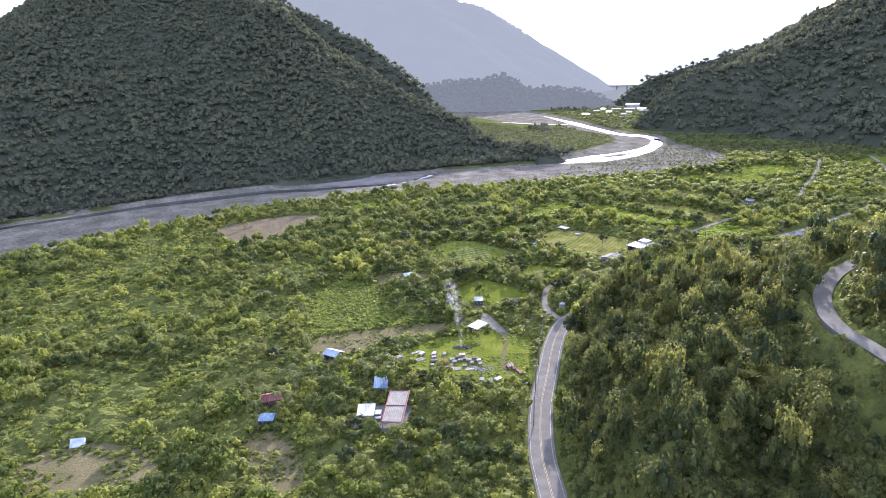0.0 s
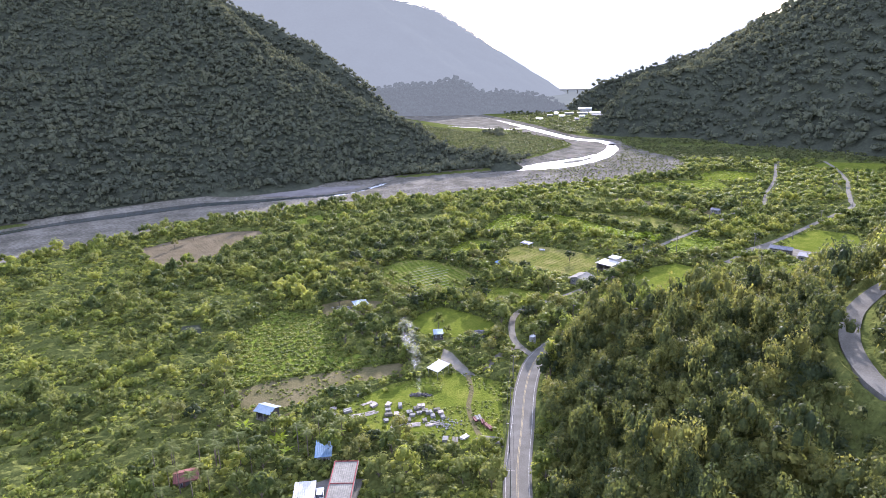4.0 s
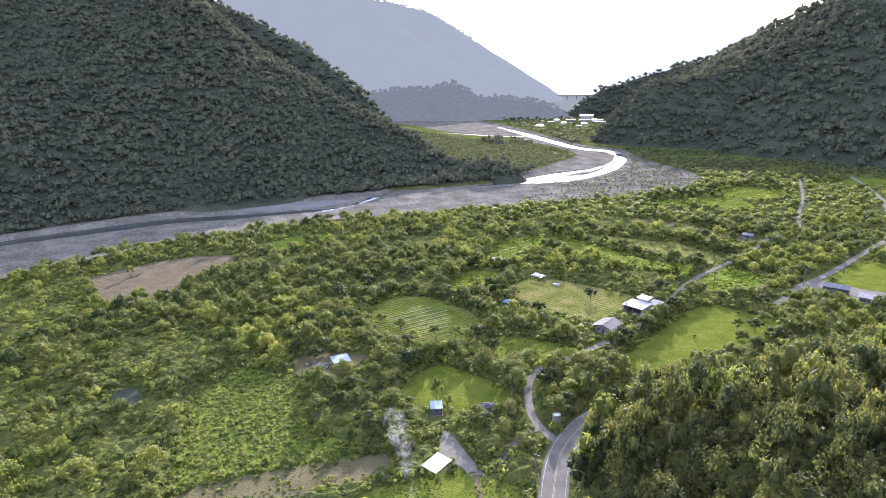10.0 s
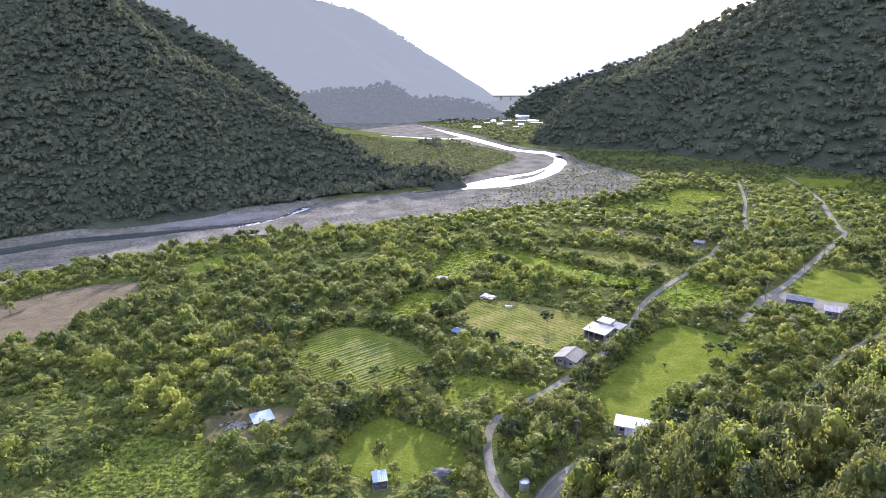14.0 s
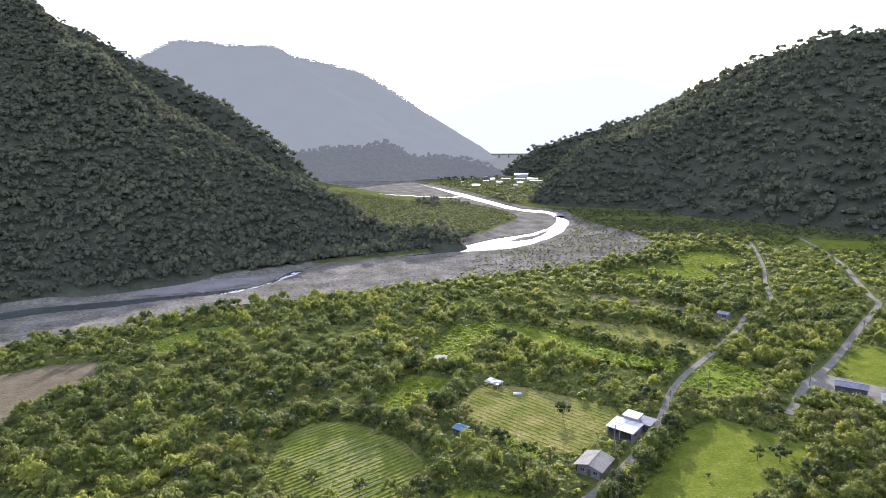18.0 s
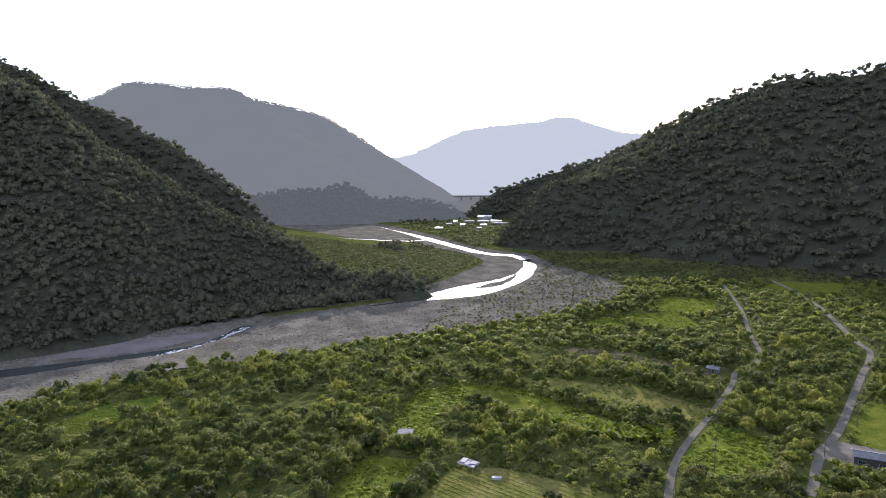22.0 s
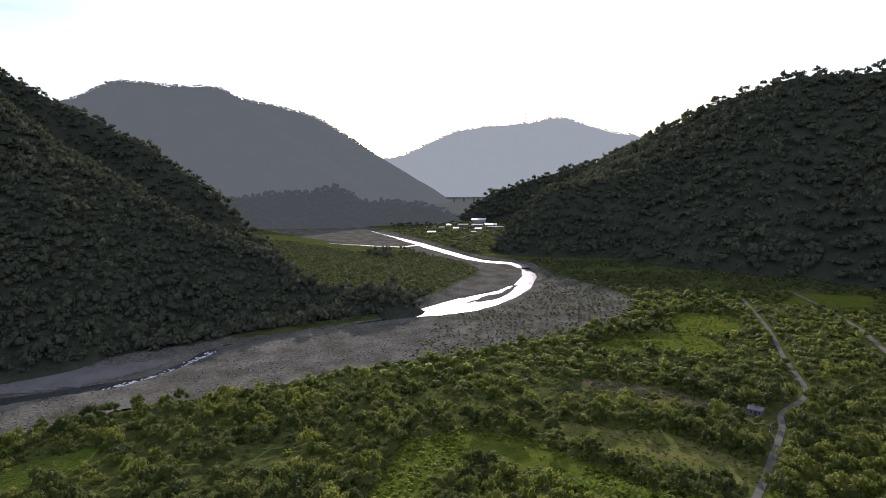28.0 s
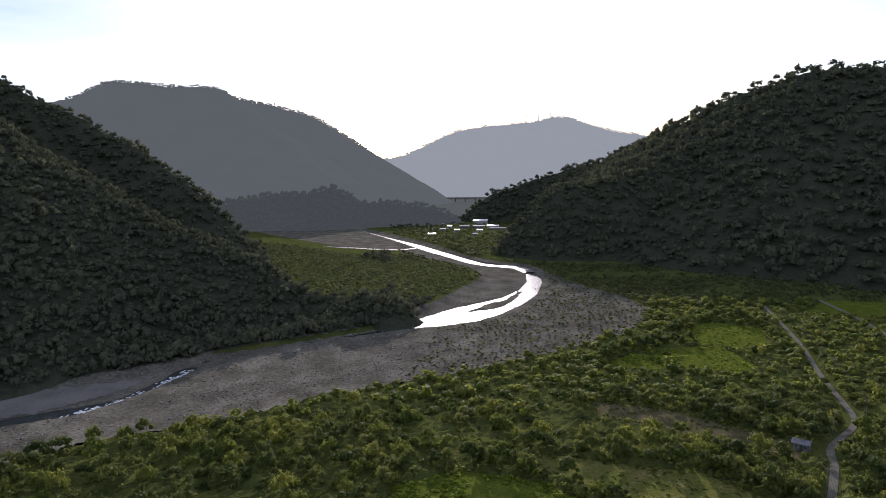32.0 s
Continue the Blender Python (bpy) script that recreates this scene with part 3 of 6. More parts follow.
MOUNTAIN_LABELS = {
    "mountain_left": "steep forested mountainside rising from the river, in shade",
    "mountain_left_spur": "dark forested spur behind the near mountain",
    "backdrop_ridge": "broad forested mountain across the valley with painted haze",
    "backdrop_hill": "low dark wooded hill on the valley floor with painted haze",
    "backdrop_summit": "pale distant mountain under the sun",
    "mountain_right": "long forested ridge with a rough tree skyline",
    "mountain_right_spur": "shaded forested spur at the foot of the ridge",
}
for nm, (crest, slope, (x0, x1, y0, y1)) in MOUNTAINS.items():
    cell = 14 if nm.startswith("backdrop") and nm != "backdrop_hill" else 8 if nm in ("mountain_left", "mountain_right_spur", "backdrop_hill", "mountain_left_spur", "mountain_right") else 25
    # the backdrop hills get the emissive haze materials
    tagged(grid_mesh(nm, np.arange(x0, x1 + 1, cell), np.arange(y0, y1 + 1, cell), mountain_height(nm), {"backdrop_ridge": HAZE_GLOW_RIDGE, "backdrop_summit": HAZE_GLOW_SUMMIT, "backdrop_hill": HAZE_GLOW_HILL}.get(nm, MOUNTAIN), lambda x, y, z: z > -6),
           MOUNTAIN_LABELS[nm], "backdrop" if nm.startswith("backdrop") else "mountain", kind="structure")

# ---------------------------------------------------------------- roads and fields
def ribbon(name, line, left, right, z, mat, thick=0.12, parent=None, height=None):
    """A strip along a line, between two distances to its right."""
    p = np.array([q[:2] for q in line], float)
    t = np.gradient(p, axis=0)
    n = np.stack([t[:, 1], -t[:, 0]], 1) / np.linalg.norm(t, axis=1)[:, None]
    a, b = p + n * left, p + n * right
    zz = (height(p[:, 0], p[:, 1]) if height else 0 * p[:, 0]) + z
    v = np.concatenate([np.c_[a, zz], np.c_[b, zz], np.c_[a, zz - thick], np.c_[b, zz - thick]])
    k = len(p)
    i = np.arange(k - 1)
    f = np.concatenate([np.c_[i, i + k, i + k + 1, i + 1], np.c_[i, i + 1, i + 2 * k + 1, i + 2 * k], np.c_[i + k, i + 3 * k, i + 3 * k + 1, i + k + 1],
                        [[0, 2 * k, 3 * k, k], [k - 1, 2 * k - 1, 4 * k - 1, 3 * k - 1]]])
    ob = new(name, raw_mesh(name, v, f, [mat]))
    ob.parent = parent
    return ob


main = tagged(ribbon("road_main", ROAD_MAIN, -2.95, 2.95, 0.30, ASPHALT, 0.4), "worn grey two-lane road with painted lines", "road", kind="structure")
fine_main = smoothed(MAIN_ROAD, 1.0)
for off in (-2.75, 2.60):
    ribbon("edge_line", fine_main, off, off + 0.11, 0.306, WHITE_LINE, 0.004, main)
for off in (-0.22, 0.08):
    ribbon("centre_line", fine_main, off, off + 0.11, 0.306, YELLOW_LINE, 0.004, main)
tagged(ribbon("road_verge", ROAD_MAIN, 2.95, 3.35, 0.22, ASPHALT, 0.4), "concrete gutter beside the road", "gutter", kind="structure")
tagged(ribbon("road_verge", ROAD_MAIN, -3.35, -2.95, 0.22, ASPHALT, 0.4), "concrete gutter beside the road", "gutter", kind="structure")
tagged(ribbon("road_lane", ROAD_LANE, -1.2, 1.2, 0.10, CONCRETE, 0.2), "narrow pale concrete farm lane", "lane", kind="structure")
tagged(ribbon("road_farm", ROAD_FARM, -1.5, 1.5, 0.11, CONCRETE, 0.2), "pale concrete farm road past the houses", "road", kind="structure")


tagged(ribbon("road_hill", ROAD_HILL, -1.9, 1.9, 38.3, ASPHALT, 1.2), "concrete road winding up the wooded hill", "road", kind="structure")

FIELDS = (
    ("field", FIELD_ROWS, STUBBLE, "vegetable field with long low ridges"), ("field", FIELD_MOWN, STUBBLE, "mown yellow-green field with faint furrows"),
    ("field", FIELD_RICE, LAWN, "smooth bright green meadow"), ("field", FIELD_BROWN, SOIL_BROWN, "ploughed brown field"),
    ("field", FIELD_BRIGHT, LAWN, "bright green grass field"), ("field", FIELD_SMALL, LAWN, "small square of bright green crop"),
    ("field", FIELD_POND_SIDE, LAWN, "shaded grass beside the lane"), ("lawn", LAWN_BLUE, LAWN, "sunlit lawn with fruit trees"),
    ("field", LOT_SOIL, SOIL, "dry bare lot with sparse weeds"), ("field", LOT_ROWS, CROP, "green crop rows beside the bare lot"),
    ("yard", YARD, LAWN, "grass yard with stacked building rubble"), ("yard", YARD_CONCRETE, CONCRETE, "concrete yard by the workshop roof"),
    ("field", STRIP_ONE, STUBBLE, "dull green fallow strip"), ("field", STRIP_TWO, SOIL, "brown cleared strip with low weeds"),
    ("field", STRIP_THREE, CROP, "long pale green crop strip"), ("field", STRIP_FOUR, LAWN, "sunlit grass plot"),
    ("field", STRIP_FIVE, LAWN, "sunlit grass plot"), ("field", STRIP_SIX, LAWN, "sunlit grass plot"),
    ("field", STRIP_SEVEN, CROP, "bright weeds between the two farm roads"), ("field", STRIP_EIGHT, LAWN, "smooth green field behind the farmhouse"),
    ("grassland", [(-275, 1593), (-60, 1505), (10, 1262), (36, 1172), (46, 1052), (-31, 1086), (-195, 1365)], GRAVEL, "dry grassy river flat beyond the bend"),
    ("field", STRIP_NINE, LAWN, "far green field"), ("clearing", CLEARING, SOIL, "dark clearing among trees"),
    ("clearing", CLEARING_WEST, SOIL, "brown cleared ground with weeds"), ("yard", HOUSE_YARD, ASPHALT, "dark paved yard beside the roofs"),
    ("yard", TANK_YARD, SOIL, "bare earth around the shed"), ("yard", FARM_YARD, CONCRETE, "concrete forecourt of the farmhouse"),
)
for k, (nm, poly, mt, lab) in enumerate(FIELDS):
    tagged(flat_patch(nm, poly, 0.03 + 0.004 * (k % 4), mt), lab, "field", kind="structure")
tagged(flat_patch("water", [(60, 1060), (36, 1046), (18, 1056), (-4, 1066), (-22, 1082), (-48, 1098), (-70, 1124), (-72, 1130), (-46, 1106), (-20, 1090), (-2, 1075), (18, 1063), (38, 1053), (58, 1068)], 0.09, WATER), "thin side stream on the river flat", "river", kind="structure")
tagged(ribbon("track", smoothed([(14, 230), (10, 228), (6, 222), (1, 212)], 1.5), -1.2, 1.2, 0.13, CONCRETE, 0.1), "short concrete drive past the workshop", "track", kind="structure")
tagged(ribbon("track", smoothed([(2.5, 172), (-0.5, 180), (-2.5, 190), (-2.0, 200), (-3.5, 209)], 1.5), -0.7, 0.7, 0.075, SOIL, 0.02), "worn dirt wheel track across the yard", "track", kind="structure")
tagged(ribbon("track", smoothed([(-54, 183), (-48, 189), (-42, 192.5), (-35, 197), (-28, 204), (-20, 209), (-13, 213)], 1.5), -0.6, 0.6, 0.08, SOIL, 0.02), "dirt path between the bare lot and the yard", "track", kind="structure")
# sheet over the far ground; its emission stands in for haze
tagged(flat_patch("backdrop_plain", [(-700, 1680), (-100, 1640), (320, 1640), (900, 1700), (1900, 2600), (1900, 4200), (-700, 4200)], 0.4, HAZE_GLOW_PLAIN), "flat farmland far down the valley with painted haze", "backdrop", kind="structure")

# ---------------------------------------------------------------- vegetation
rng = np.random.default_rng(7)


def ico():
    bm = bmesh.new()
    bmesh.ops.create_icosphere(bm, subdivisions=1, radius=1.0)
    v = np.array([q.co[:] for q in bm.verts])
    f = np.array([[q.index for q in g.verts] for g in bm.faces])
    bm.free()
    return v, f


ICO_V, ICO_F = ico()
DOME_F = ICO_F[ICO_V[ICO_F].mean(1)[:, 2] > -0.45]


def crown_template(lobes, leaves, leaf, low=0.35, tall=1.0, spread=0.72, core=0.86, lobe=(0.26, 0.46)):
    """Crown about one unit in radius: many uneven rounded clumps with loose leaf sprays standing off them. Triangles."""
    c, r = [], []
    for k in range(lobes):
        a = 2.4 * k + rng.uniform(-0.6, 0.6)
        d = spread * math.sqrt((k + 0.2) / lobes) * rng.uniform(0.75, 1.2)
        c.append((d * math.cos(a), d * math.sin(a), tall * (low + 0.8 * rng.uniform(0.45, 1.0) * (1 - 0.75 * d * d))))
        r.append(rng.uniform(*lobe) * (1.15 - 0.35 * d))
    c, r = np.array(c), np.array(r)
    vs, fs, n = [], [], 0
    squash = np.array((1, 1, 0.78 * tall**0.4))
    for k in range(lobes):
        jit = 1 + rng.uniform(-0.26, 0.26, (len(ICO_V), 1))
        vs.append(ICO_V * jit * r[k] * core * squash + c[k])
        fs.append(DOME_F + n)
        n += len(ICO_V)
    which = rng.choice(lobes, leaves, p=r**2 / np.sum(r**2))
    d = rng.normal(size=(leaves, 3))
    d[:, 2] = np.abs(d[:, 2]) * 1.15 - 0.3
    d /= np.linalg.norm(d, axis=1)[:, None]
    p = c[which] + d * (r[which] * rng.uniform(0.82, 1.22, leaves))[:, None] * squash
    nrm = d + rng.normal(size=(leaves, 3)) * 0.42 + (0, 0, 0.35)
    nrm /= np.linalg.norm(nrm, axis=1)[:, None]
    side = np.cross(nrm, rng.normal(size=(leaves, 3)))
    side /= np.linalg.norm(side, axis=1)[:, None]
    up = np.cross(nrm, side)
    size = leaf * rng.uniform(0.55, 1.35, leaves)
    for k in range(3):
        a = 2.094 * k + rng.uniform(-0.5, 0.5, leaves)
        vs.append(p + (side * np.cos(a)[:, None] + up * np.sin(a)[:, None]) * size[:, None])
    i = np.arange(leaves)
    fs.append(np.stack([n + i, n + leaves + i, n + 2 * leaves + i], 1))
    return np.concatenate(vs), np.concatenate(fs)


def planted(name, templates, x, y, z, size, mat, label, category="vegetation", stretch=(0.8, 1.25)):
    """One object of many crowns that nobody could count."""
    vs, fs, tones, n = [], [], [], 0
    pick = rng.integers(0, len(templates), len(x))
    for k, (tv, tf) in enumerate(templates):
        s = np.flatnonzero(pick == k)
        if not len(s):
            continue
        a = rng.uniform(0, 2 * math.pi, len(s))
        ca, sa = np.cos(a)[:, None], np.sin(a)[:, None]
        sz = size[s][:, None]
        hz = sz * rng.uniform(*stretch, (len(s), 1))
        v = np.stack([(tv[:, 0] * ca - tv[:, 1] * sa) * sz + x[s][:, None], (tv[:, 0] * sa + tv[:, 1] * ca) * sz + y[s][:, None],
                      tv[:, 2] * hz + z[s][:, None]], -1)
        f = tf[None] + (n + np.arange(len(s)) * len(tv))[:, None, None]
        vs.append(v.reshape(-1, 3))
        fs.append(f.reshape(-1, 3))
        tones.append(np.repeat(np.clip(rng.normal(size=len(s)) * 0.26, -0.5, 0.5), len(tv)))
        n += len(s) * len(tv)
    ob = new(name, raw_mesh(name, np.concatenate(vs), np.concatenate(fs), [mat], smooth=True))
    ob.data.attributes.new("tone", "FLOAT", "POINT").data.foreach_set("value", np.concatenate(tones).astype(np.float32))
    return tagged(ob, label, category, kind="stuff")


def jittered(x0, x1, y0, y1, step):
    gx, gy = np.meshgrid(np.arange(x0, x1, step), np.arange(y0, y1, step))
    gx, gy = gx.ravel(), gy.ravel()
    return gx + rng.uniform(-0.5, 0.5, gx.size) * step, gy + rng.uniform(-0.5, 0.5, gy.size) * step


def clear_of(x, y, pad=0.0):
    """True where neither road, field nor river is."""
    ok = ~inside(x, y, BED)
    ok &= from_line(x, y, MAIN_ROAD) > 4.5
    ok &= from_line(x, y, LANE) > 2.5
    ok &= from_line(x, y, FARM_ROAD) > 3.3
    ok &= from_line(x, y, HILL_ROAD) > 3.6
    for poly in OPEN_LAND:
        ok &= ~inside(x, y, poly)
        if pad:
            ok &= from_line(x, y, poly + poly[:1]) > pad
    return ok


LARGE = [crown_template(int(rng.integers(8, 12)), 230, 0.082, 0.30, 1.05, 0.80, 0.72, (0.24, 0.42)) for _ in range(9)]
MEDIUM = [crown_template(int(rng.integers(4, 6)), 84, 0.122, 0.16, 0.95, 0.74, 0.72, (0.30, 0.50)) for _ in range(9)]
SMALL = [crown_template(1, 22, 0.21, 0.20, 0.85, 0.30, 0.70, (0.62, 0.85)) for _ in range(8)]
BROAD = [crown_template(int(rng.integers(8, 12)), 280, 0.074, 0.42, 1.15, 0.76, 0.70, (0.26, 0.44)) for _ in range(8)]
WOOD = [crown_template(int(rng.integers(10, 15)), 440, 0.060, 0.35, 1.45, 0.80, 0.66, (0.20, 0.38)) for _ in range(10)]
SPRAY = [crown_template(int(rng.integers(6, 10)), 360, 0.057, 0.25, 1.8, 0.62, 0.52, (0.18, 0.34)) for _ in range(6)]
FAR_TREE = [crown_template(2, 20, 0.24, 0.20, 1.15, 0.60, 0.86, (0.38, 0.60)) for _ in range(8)]
FAR_CROWN = [crown_template(2, 15, 0.285, 0.20, 1.35, 0.68, 0.70, (0.42, 0.62)) for _ in range(10)]
TINY = [crown_template(1, 11, 0.44, 0.4, 1.1, 0.50, 0.80, (0.50, 0.75)) for _ in range(6)]

# scrub and trees of the valley floor, the large crowns first and the smaller ones between them
HOUSES = ((44, 297), (59, 317), (24, 356), (8, 320), (150, 343), (157, 331), (-49, 264), (150, 434), (-12, 208), (-58, 183), (51, 255), (-15, 237.5))
OPEN_SCRUB = [(-240, 330), (-200, 120), (-60, 120), (-60, 180), (-90, 230), (-90, 280), (-140, 320), (-165, 310), (-200, 350)]


def valley_spots(step, pad, y0=95, y1=480):
    """Places on the valley floor, clear of the plots, roads and houses by pad metres."""
    x, y = jittered(-330, 400, y0, y1, step)
    x, y = x + rng.normal(size=len(x)) * 0.3 * step, y + rng.normal(size=len(x)) * 0.3 * step
    ok = (y >= y0) & (y < y1) & ((x > 190) | (y < np.interp(x, *zip(*TREE_LINE[:19])) - 0.6 * pad))
    ok &= (y < 720 - 0.2 * np.abs(x)) & (x < np.interp(y, [95, 130, 250, 400, 560, 700], [75, 112, 185, 270, 390, 470])) & (x > -12 - 1.03 * y)
    x, y = x[ok], y[ok]
    ok = clear_of(x, y, pad) & (land(x, y) < 3.0) & (from_line(x, y, MAIN_ROAD) > 3.9 + pad) & (from_line(x, y, LANE) > 1.8 + pad) & (from_line(x, y, FARM_ROAD) > 2.2 + pad)
    for hx, hy in HOUSES:
        ok &= np.hypot(x - hx, y - hy + 2.0) > 5.6 + 1.4 * pad
    return x[ok], y[ok]


def apart(x, y, other, share):
    """False where a place lies inside a larger crown."""
    ok = np.ones(len(x), bool)
    for ox, oy, oz in zip(*other):
        ok &= (x - ox) ** 2 + (y - oy) ** 2 > (share * oz) ** 2
    return ok


taken = (np.zeros(0), np.zeros(0), np.zeros(0))
SINGLE_TREES = []
for kind, step, pad, low, high, share in (("large", 5.2, 2.0, 2.7, 4.8, 1.25), ("medium", 4.0, 1.0, 1.8, 3.2, 0.62), ("small", 3.4, 0.5, 1.0, 1.9, 0.66)):
    x, y = valley_spots(step, pad)
    open_scrub = inside(x, y, OPEN_SCRUB)
    thick = rough_noise(x, y, 38, 31, 3) - 0.22 * open_scrub
    size = low + (high - low) * rng.uniform(0, 1, len(x)) ** 1.5
    if kind == "large":
        ok = rng.uniform(size=len(x)) < np.clip(0.85 + 1.5 * thick - 0.25 * open_scrub, 0.12, 0.98)
        x, y, size = x[ok], y[ok], size[ok]
        order = np.argsort(-size)
        x, y, size = x[order], y[order], size[order]
        keep = np.ones(len(x), bool)
        for k in range(len(x)):
            if keep[k]:
                near = (np.abs(x - x[k]) < 9) & (np.hypot(x - x[k], y - y[k]) < 0.62 * (size + size[k])) & (np.arange(len(x)) > k)
                keep &= ~near
        x, y, size = x[keep], y[keep], size[keep]
    else:
        ok = rng.uniform(size=len(x)) < (np.clip(0.66 + 1.2 * thick, 0.22, 0.95) if kind == "medium" else np.where(y < 380, 0.55, 0.35))
        x, y, size = x[ok], y[ok], size[ok]
        ok = apart(x, y, taken, share)
        x, y, size = x[ok], y[ok], size[ok]
    taken = tuple(np.concatenate(q) for q in zip(taken, (x, y, size)))
    z0 = land(x, y)
    if kind == "large":
        edge = np.min([from_line(x, y, q + q[:1]) for q in (FIELD_MOWN, FIELD_RICE, FIELD_ROWS, LAWN_BLUE, YARD, LOT_SOIL, HOUSE_YARD)], axis=0)
        single = np.zeros(len(x), bool)
        single[np.argsort(np.where(y < 360, edge, 1e9))[:230]] = True
        SINGLE_TREES = list(zip(x[single], y[single], 0.92 * size[single]))
        x, y, size, z0 = x[~single], y[~single], size[~single], z0[~single]
    hue = rough_noise(x, y, 26, 83, 2) + rng.normal(size=len(x)) * 0.28
    for mt, s, lab in ((LEAF_SCRUB, hue > (0.10 if kind == "large" else -0.10), "bright green"), (LEAF_TREE, hue <= (0.10 if kind == "large" else -0.10), "dark green")):
        if kind == "large":
            planted("grove", LARGE, x[s], y[s], z0[s] - 0.3, size[s], mt, lab + " broad spreading trees between the plots", "trees", (1.0, 1.65))
        else:
            planted("scrub", MEDIUM if kind == "medium" else SMALL, x[s], y[s], z0[s] - 0.2, size[s], mt, ("dense sunlit " if kind == "medium" else "low tangled ") + lab + " scrub and vines", "scrub", (0.75, 1.35))
x, y = valley_spots(4.6, 0.8, 480, 700)
planted("scrub", FAR_TREE, x, y, land(x, y) - 0.3, 1.5 + 2.6 * rng.uniform(0, 1, len(x)) ** 1.6, LEAF_SCRUB, "distant green scrub and hedges", "scrub", (0.6, 1.2))

def carpet_height(x, y):
    """Close low growth that hides the soil, thinning out to nothing at the plots and roads."""
    free = np.minimum(from_line(x, y, MAIN_ROAD) - 4.6, np.minimum(from_line(x, y, LANE) - 2.3, from_line(x, y, FARM_ROAD) - 2.9))
    for poly in OPEN_LAND:
        d = from_line(x, y, poly + poly[:1])
        free = np.minimum(free, np.where(inside(x, y, poly), -d, d) - 0.4)
    free = np.minimum(free, from_line(x, y, HILL_ROAD) - 2.6)
    free = np.minimum(free, np.minimum(np.where(inside(x, y, BED), -1, 9), from_line(x, y, [(14, 230), (10, 228), (6, 222), (1, 212)]) - 1.5))
    for hx, hy in HOUSES:
        free = np.minimum(free, np.hypot(x - hx, y - hy + 1.0) - 4.6)
    lumps = 0.72 + 0.75 * rough_noise(x, y, 4.5, 91, 3) + 0.45 * rough_noise(x, y, 17, 92, 2) + rng.uniform(-0.32, 0.32, np.shape(x))
    return land(x, y) - 0.25 + np.maximum(0.0, 1.75 * lumps) * step_up(0.0, 1.6, free)


tagged(grid_mesh("undergrowth", np.arange(-300, 215, 1.3), np.arange(100, 352, 1.3), carpet_height, GROUND_COVER,
                 lambda x, y, z: (z > land(x, y) + 0.12) & (x > -12 - 1.03 * y) & (x < np.interp(y, [95, 130, 250, 400], [75, 112, 185, 270])), smooth=False),
       "close carpet of vines, grass and saplings", "undergrowth", kind="stuff")
tagged(grid_mesh("undergrowth", np.arange(-240, 330, 2.0), np.arange(351, 620, 2.0), carpet_height, GROUND_COVER,
                 lambda x, y, z: (z > 0.12) & ((x > 190) | (y < np.interp(x, *zip(*TREE_LINE[:19])) - 2)) & (y < 720 - 0.2 * np.abs(x)) & (x < np.interp(y, [350, 400, 560, 700], [240, 270, 390, 470])), smooth=False),
       "green weeds and saplings between the far hedges", "undergrowth", kind="stuff")
x, y = valley_spots(2.0, 0.3, 95, 340)
ok = apart(x, y, taken, 0.6)
x, y = x[ok], y[ok]
planted("undergrowth", TINY, x, y, land(x, y) + 0.25, rng.uniform(0.7, 1.4, len(x)), LEAF_SCRUB, "low tangled green undergrowth between the shrubs", "undergrowth", (0.5, 1.0))

# woodland on the near hill
x, y = jittered(14, 330, 40, 340, 3.8)
x, y = x + rng.normal(size=len(x)) * 1.0, y + rng.normal(size=len(x)) * 1.0
h = land(x, y)
ok = ((h >= 1.0) | inside(x, y, [(22, 190), (30, 225), (48, 238), (75, 244), (95, 250), (115, 262), (140, 285), (180, 308), (200, 290), (140, 240), (60, 190)])) & clear_of(x, y) & (x < np.interp(y, [40, 95, 130, 250, 400], [75, 92, 112, 185, 270])) & (y > 85)
x, y, h = x[ok], y[ok], h[ok]
under_x, under_y = jittered(18, 150, 84, 235, 2.3)
ok = (land(under_x, under_y) > 0.8) & clear_of(under_x, under_y) & (from_line(under_x, under_y, HILL_ROAD) > 4.6) & (under_x < np.interp(under_y, [40, 95, 130, 250, 400], [75, 92, 112, 185, 270]))
under_x, under_y = under_x[ok], under_y[ok]
planted("understorey", SMALL, under_x, under_y, land(under_x, under_y) - 0.3, rng.uniform(1.1, 2.3, len(under_x)), LEAF_WOOD, "dark ferns and saplings under the woodland", "undergrowth", (0.8, 1.7))
leafy = rough_noise(x, y, 30, 17, 2) + rng.normal(size=len(x)) * 0.3
close = (y < 205) & (x < 40 + 0.42 * y)
size = 1.9 + 3.1 * rng.uniform(0, 1, len(x)) ** 1.4
below_road = np.min([from_line(x + 0.45 * d, y + 0.9 * d, HILL_ROAD[3:12]) for d in (2, 5, 8, 11, 14, 17)], axis=0) < 4.0
size = np.where(below_road, rng.uniform(0.8, 1.4, len(x)), size)
for tpl, s, mt, lab in ((WOOD, close & (leafy > -0.05), LEAF_WOOD, "tall dense mixed woodland on the hillside"), (SPRAY, close & (leafy <= -0.05), LEAF_WOOD, "slender light-crowned trees on the hillside"),
                        (BROAD, ~close & (leafy > 0.1), LEAF_SCRUB, "sunlit yellow-green woodland crowns"), (BROAD, ~close & (leafy <= 0.1), LEAF_WOOD, "broad-crowned woodland below the ridge")):
    planted("woodland", tpl, x[s], y[s], h[s] - 0.5, size[s], mt, lab, "woodland", (1.1, 2.3))

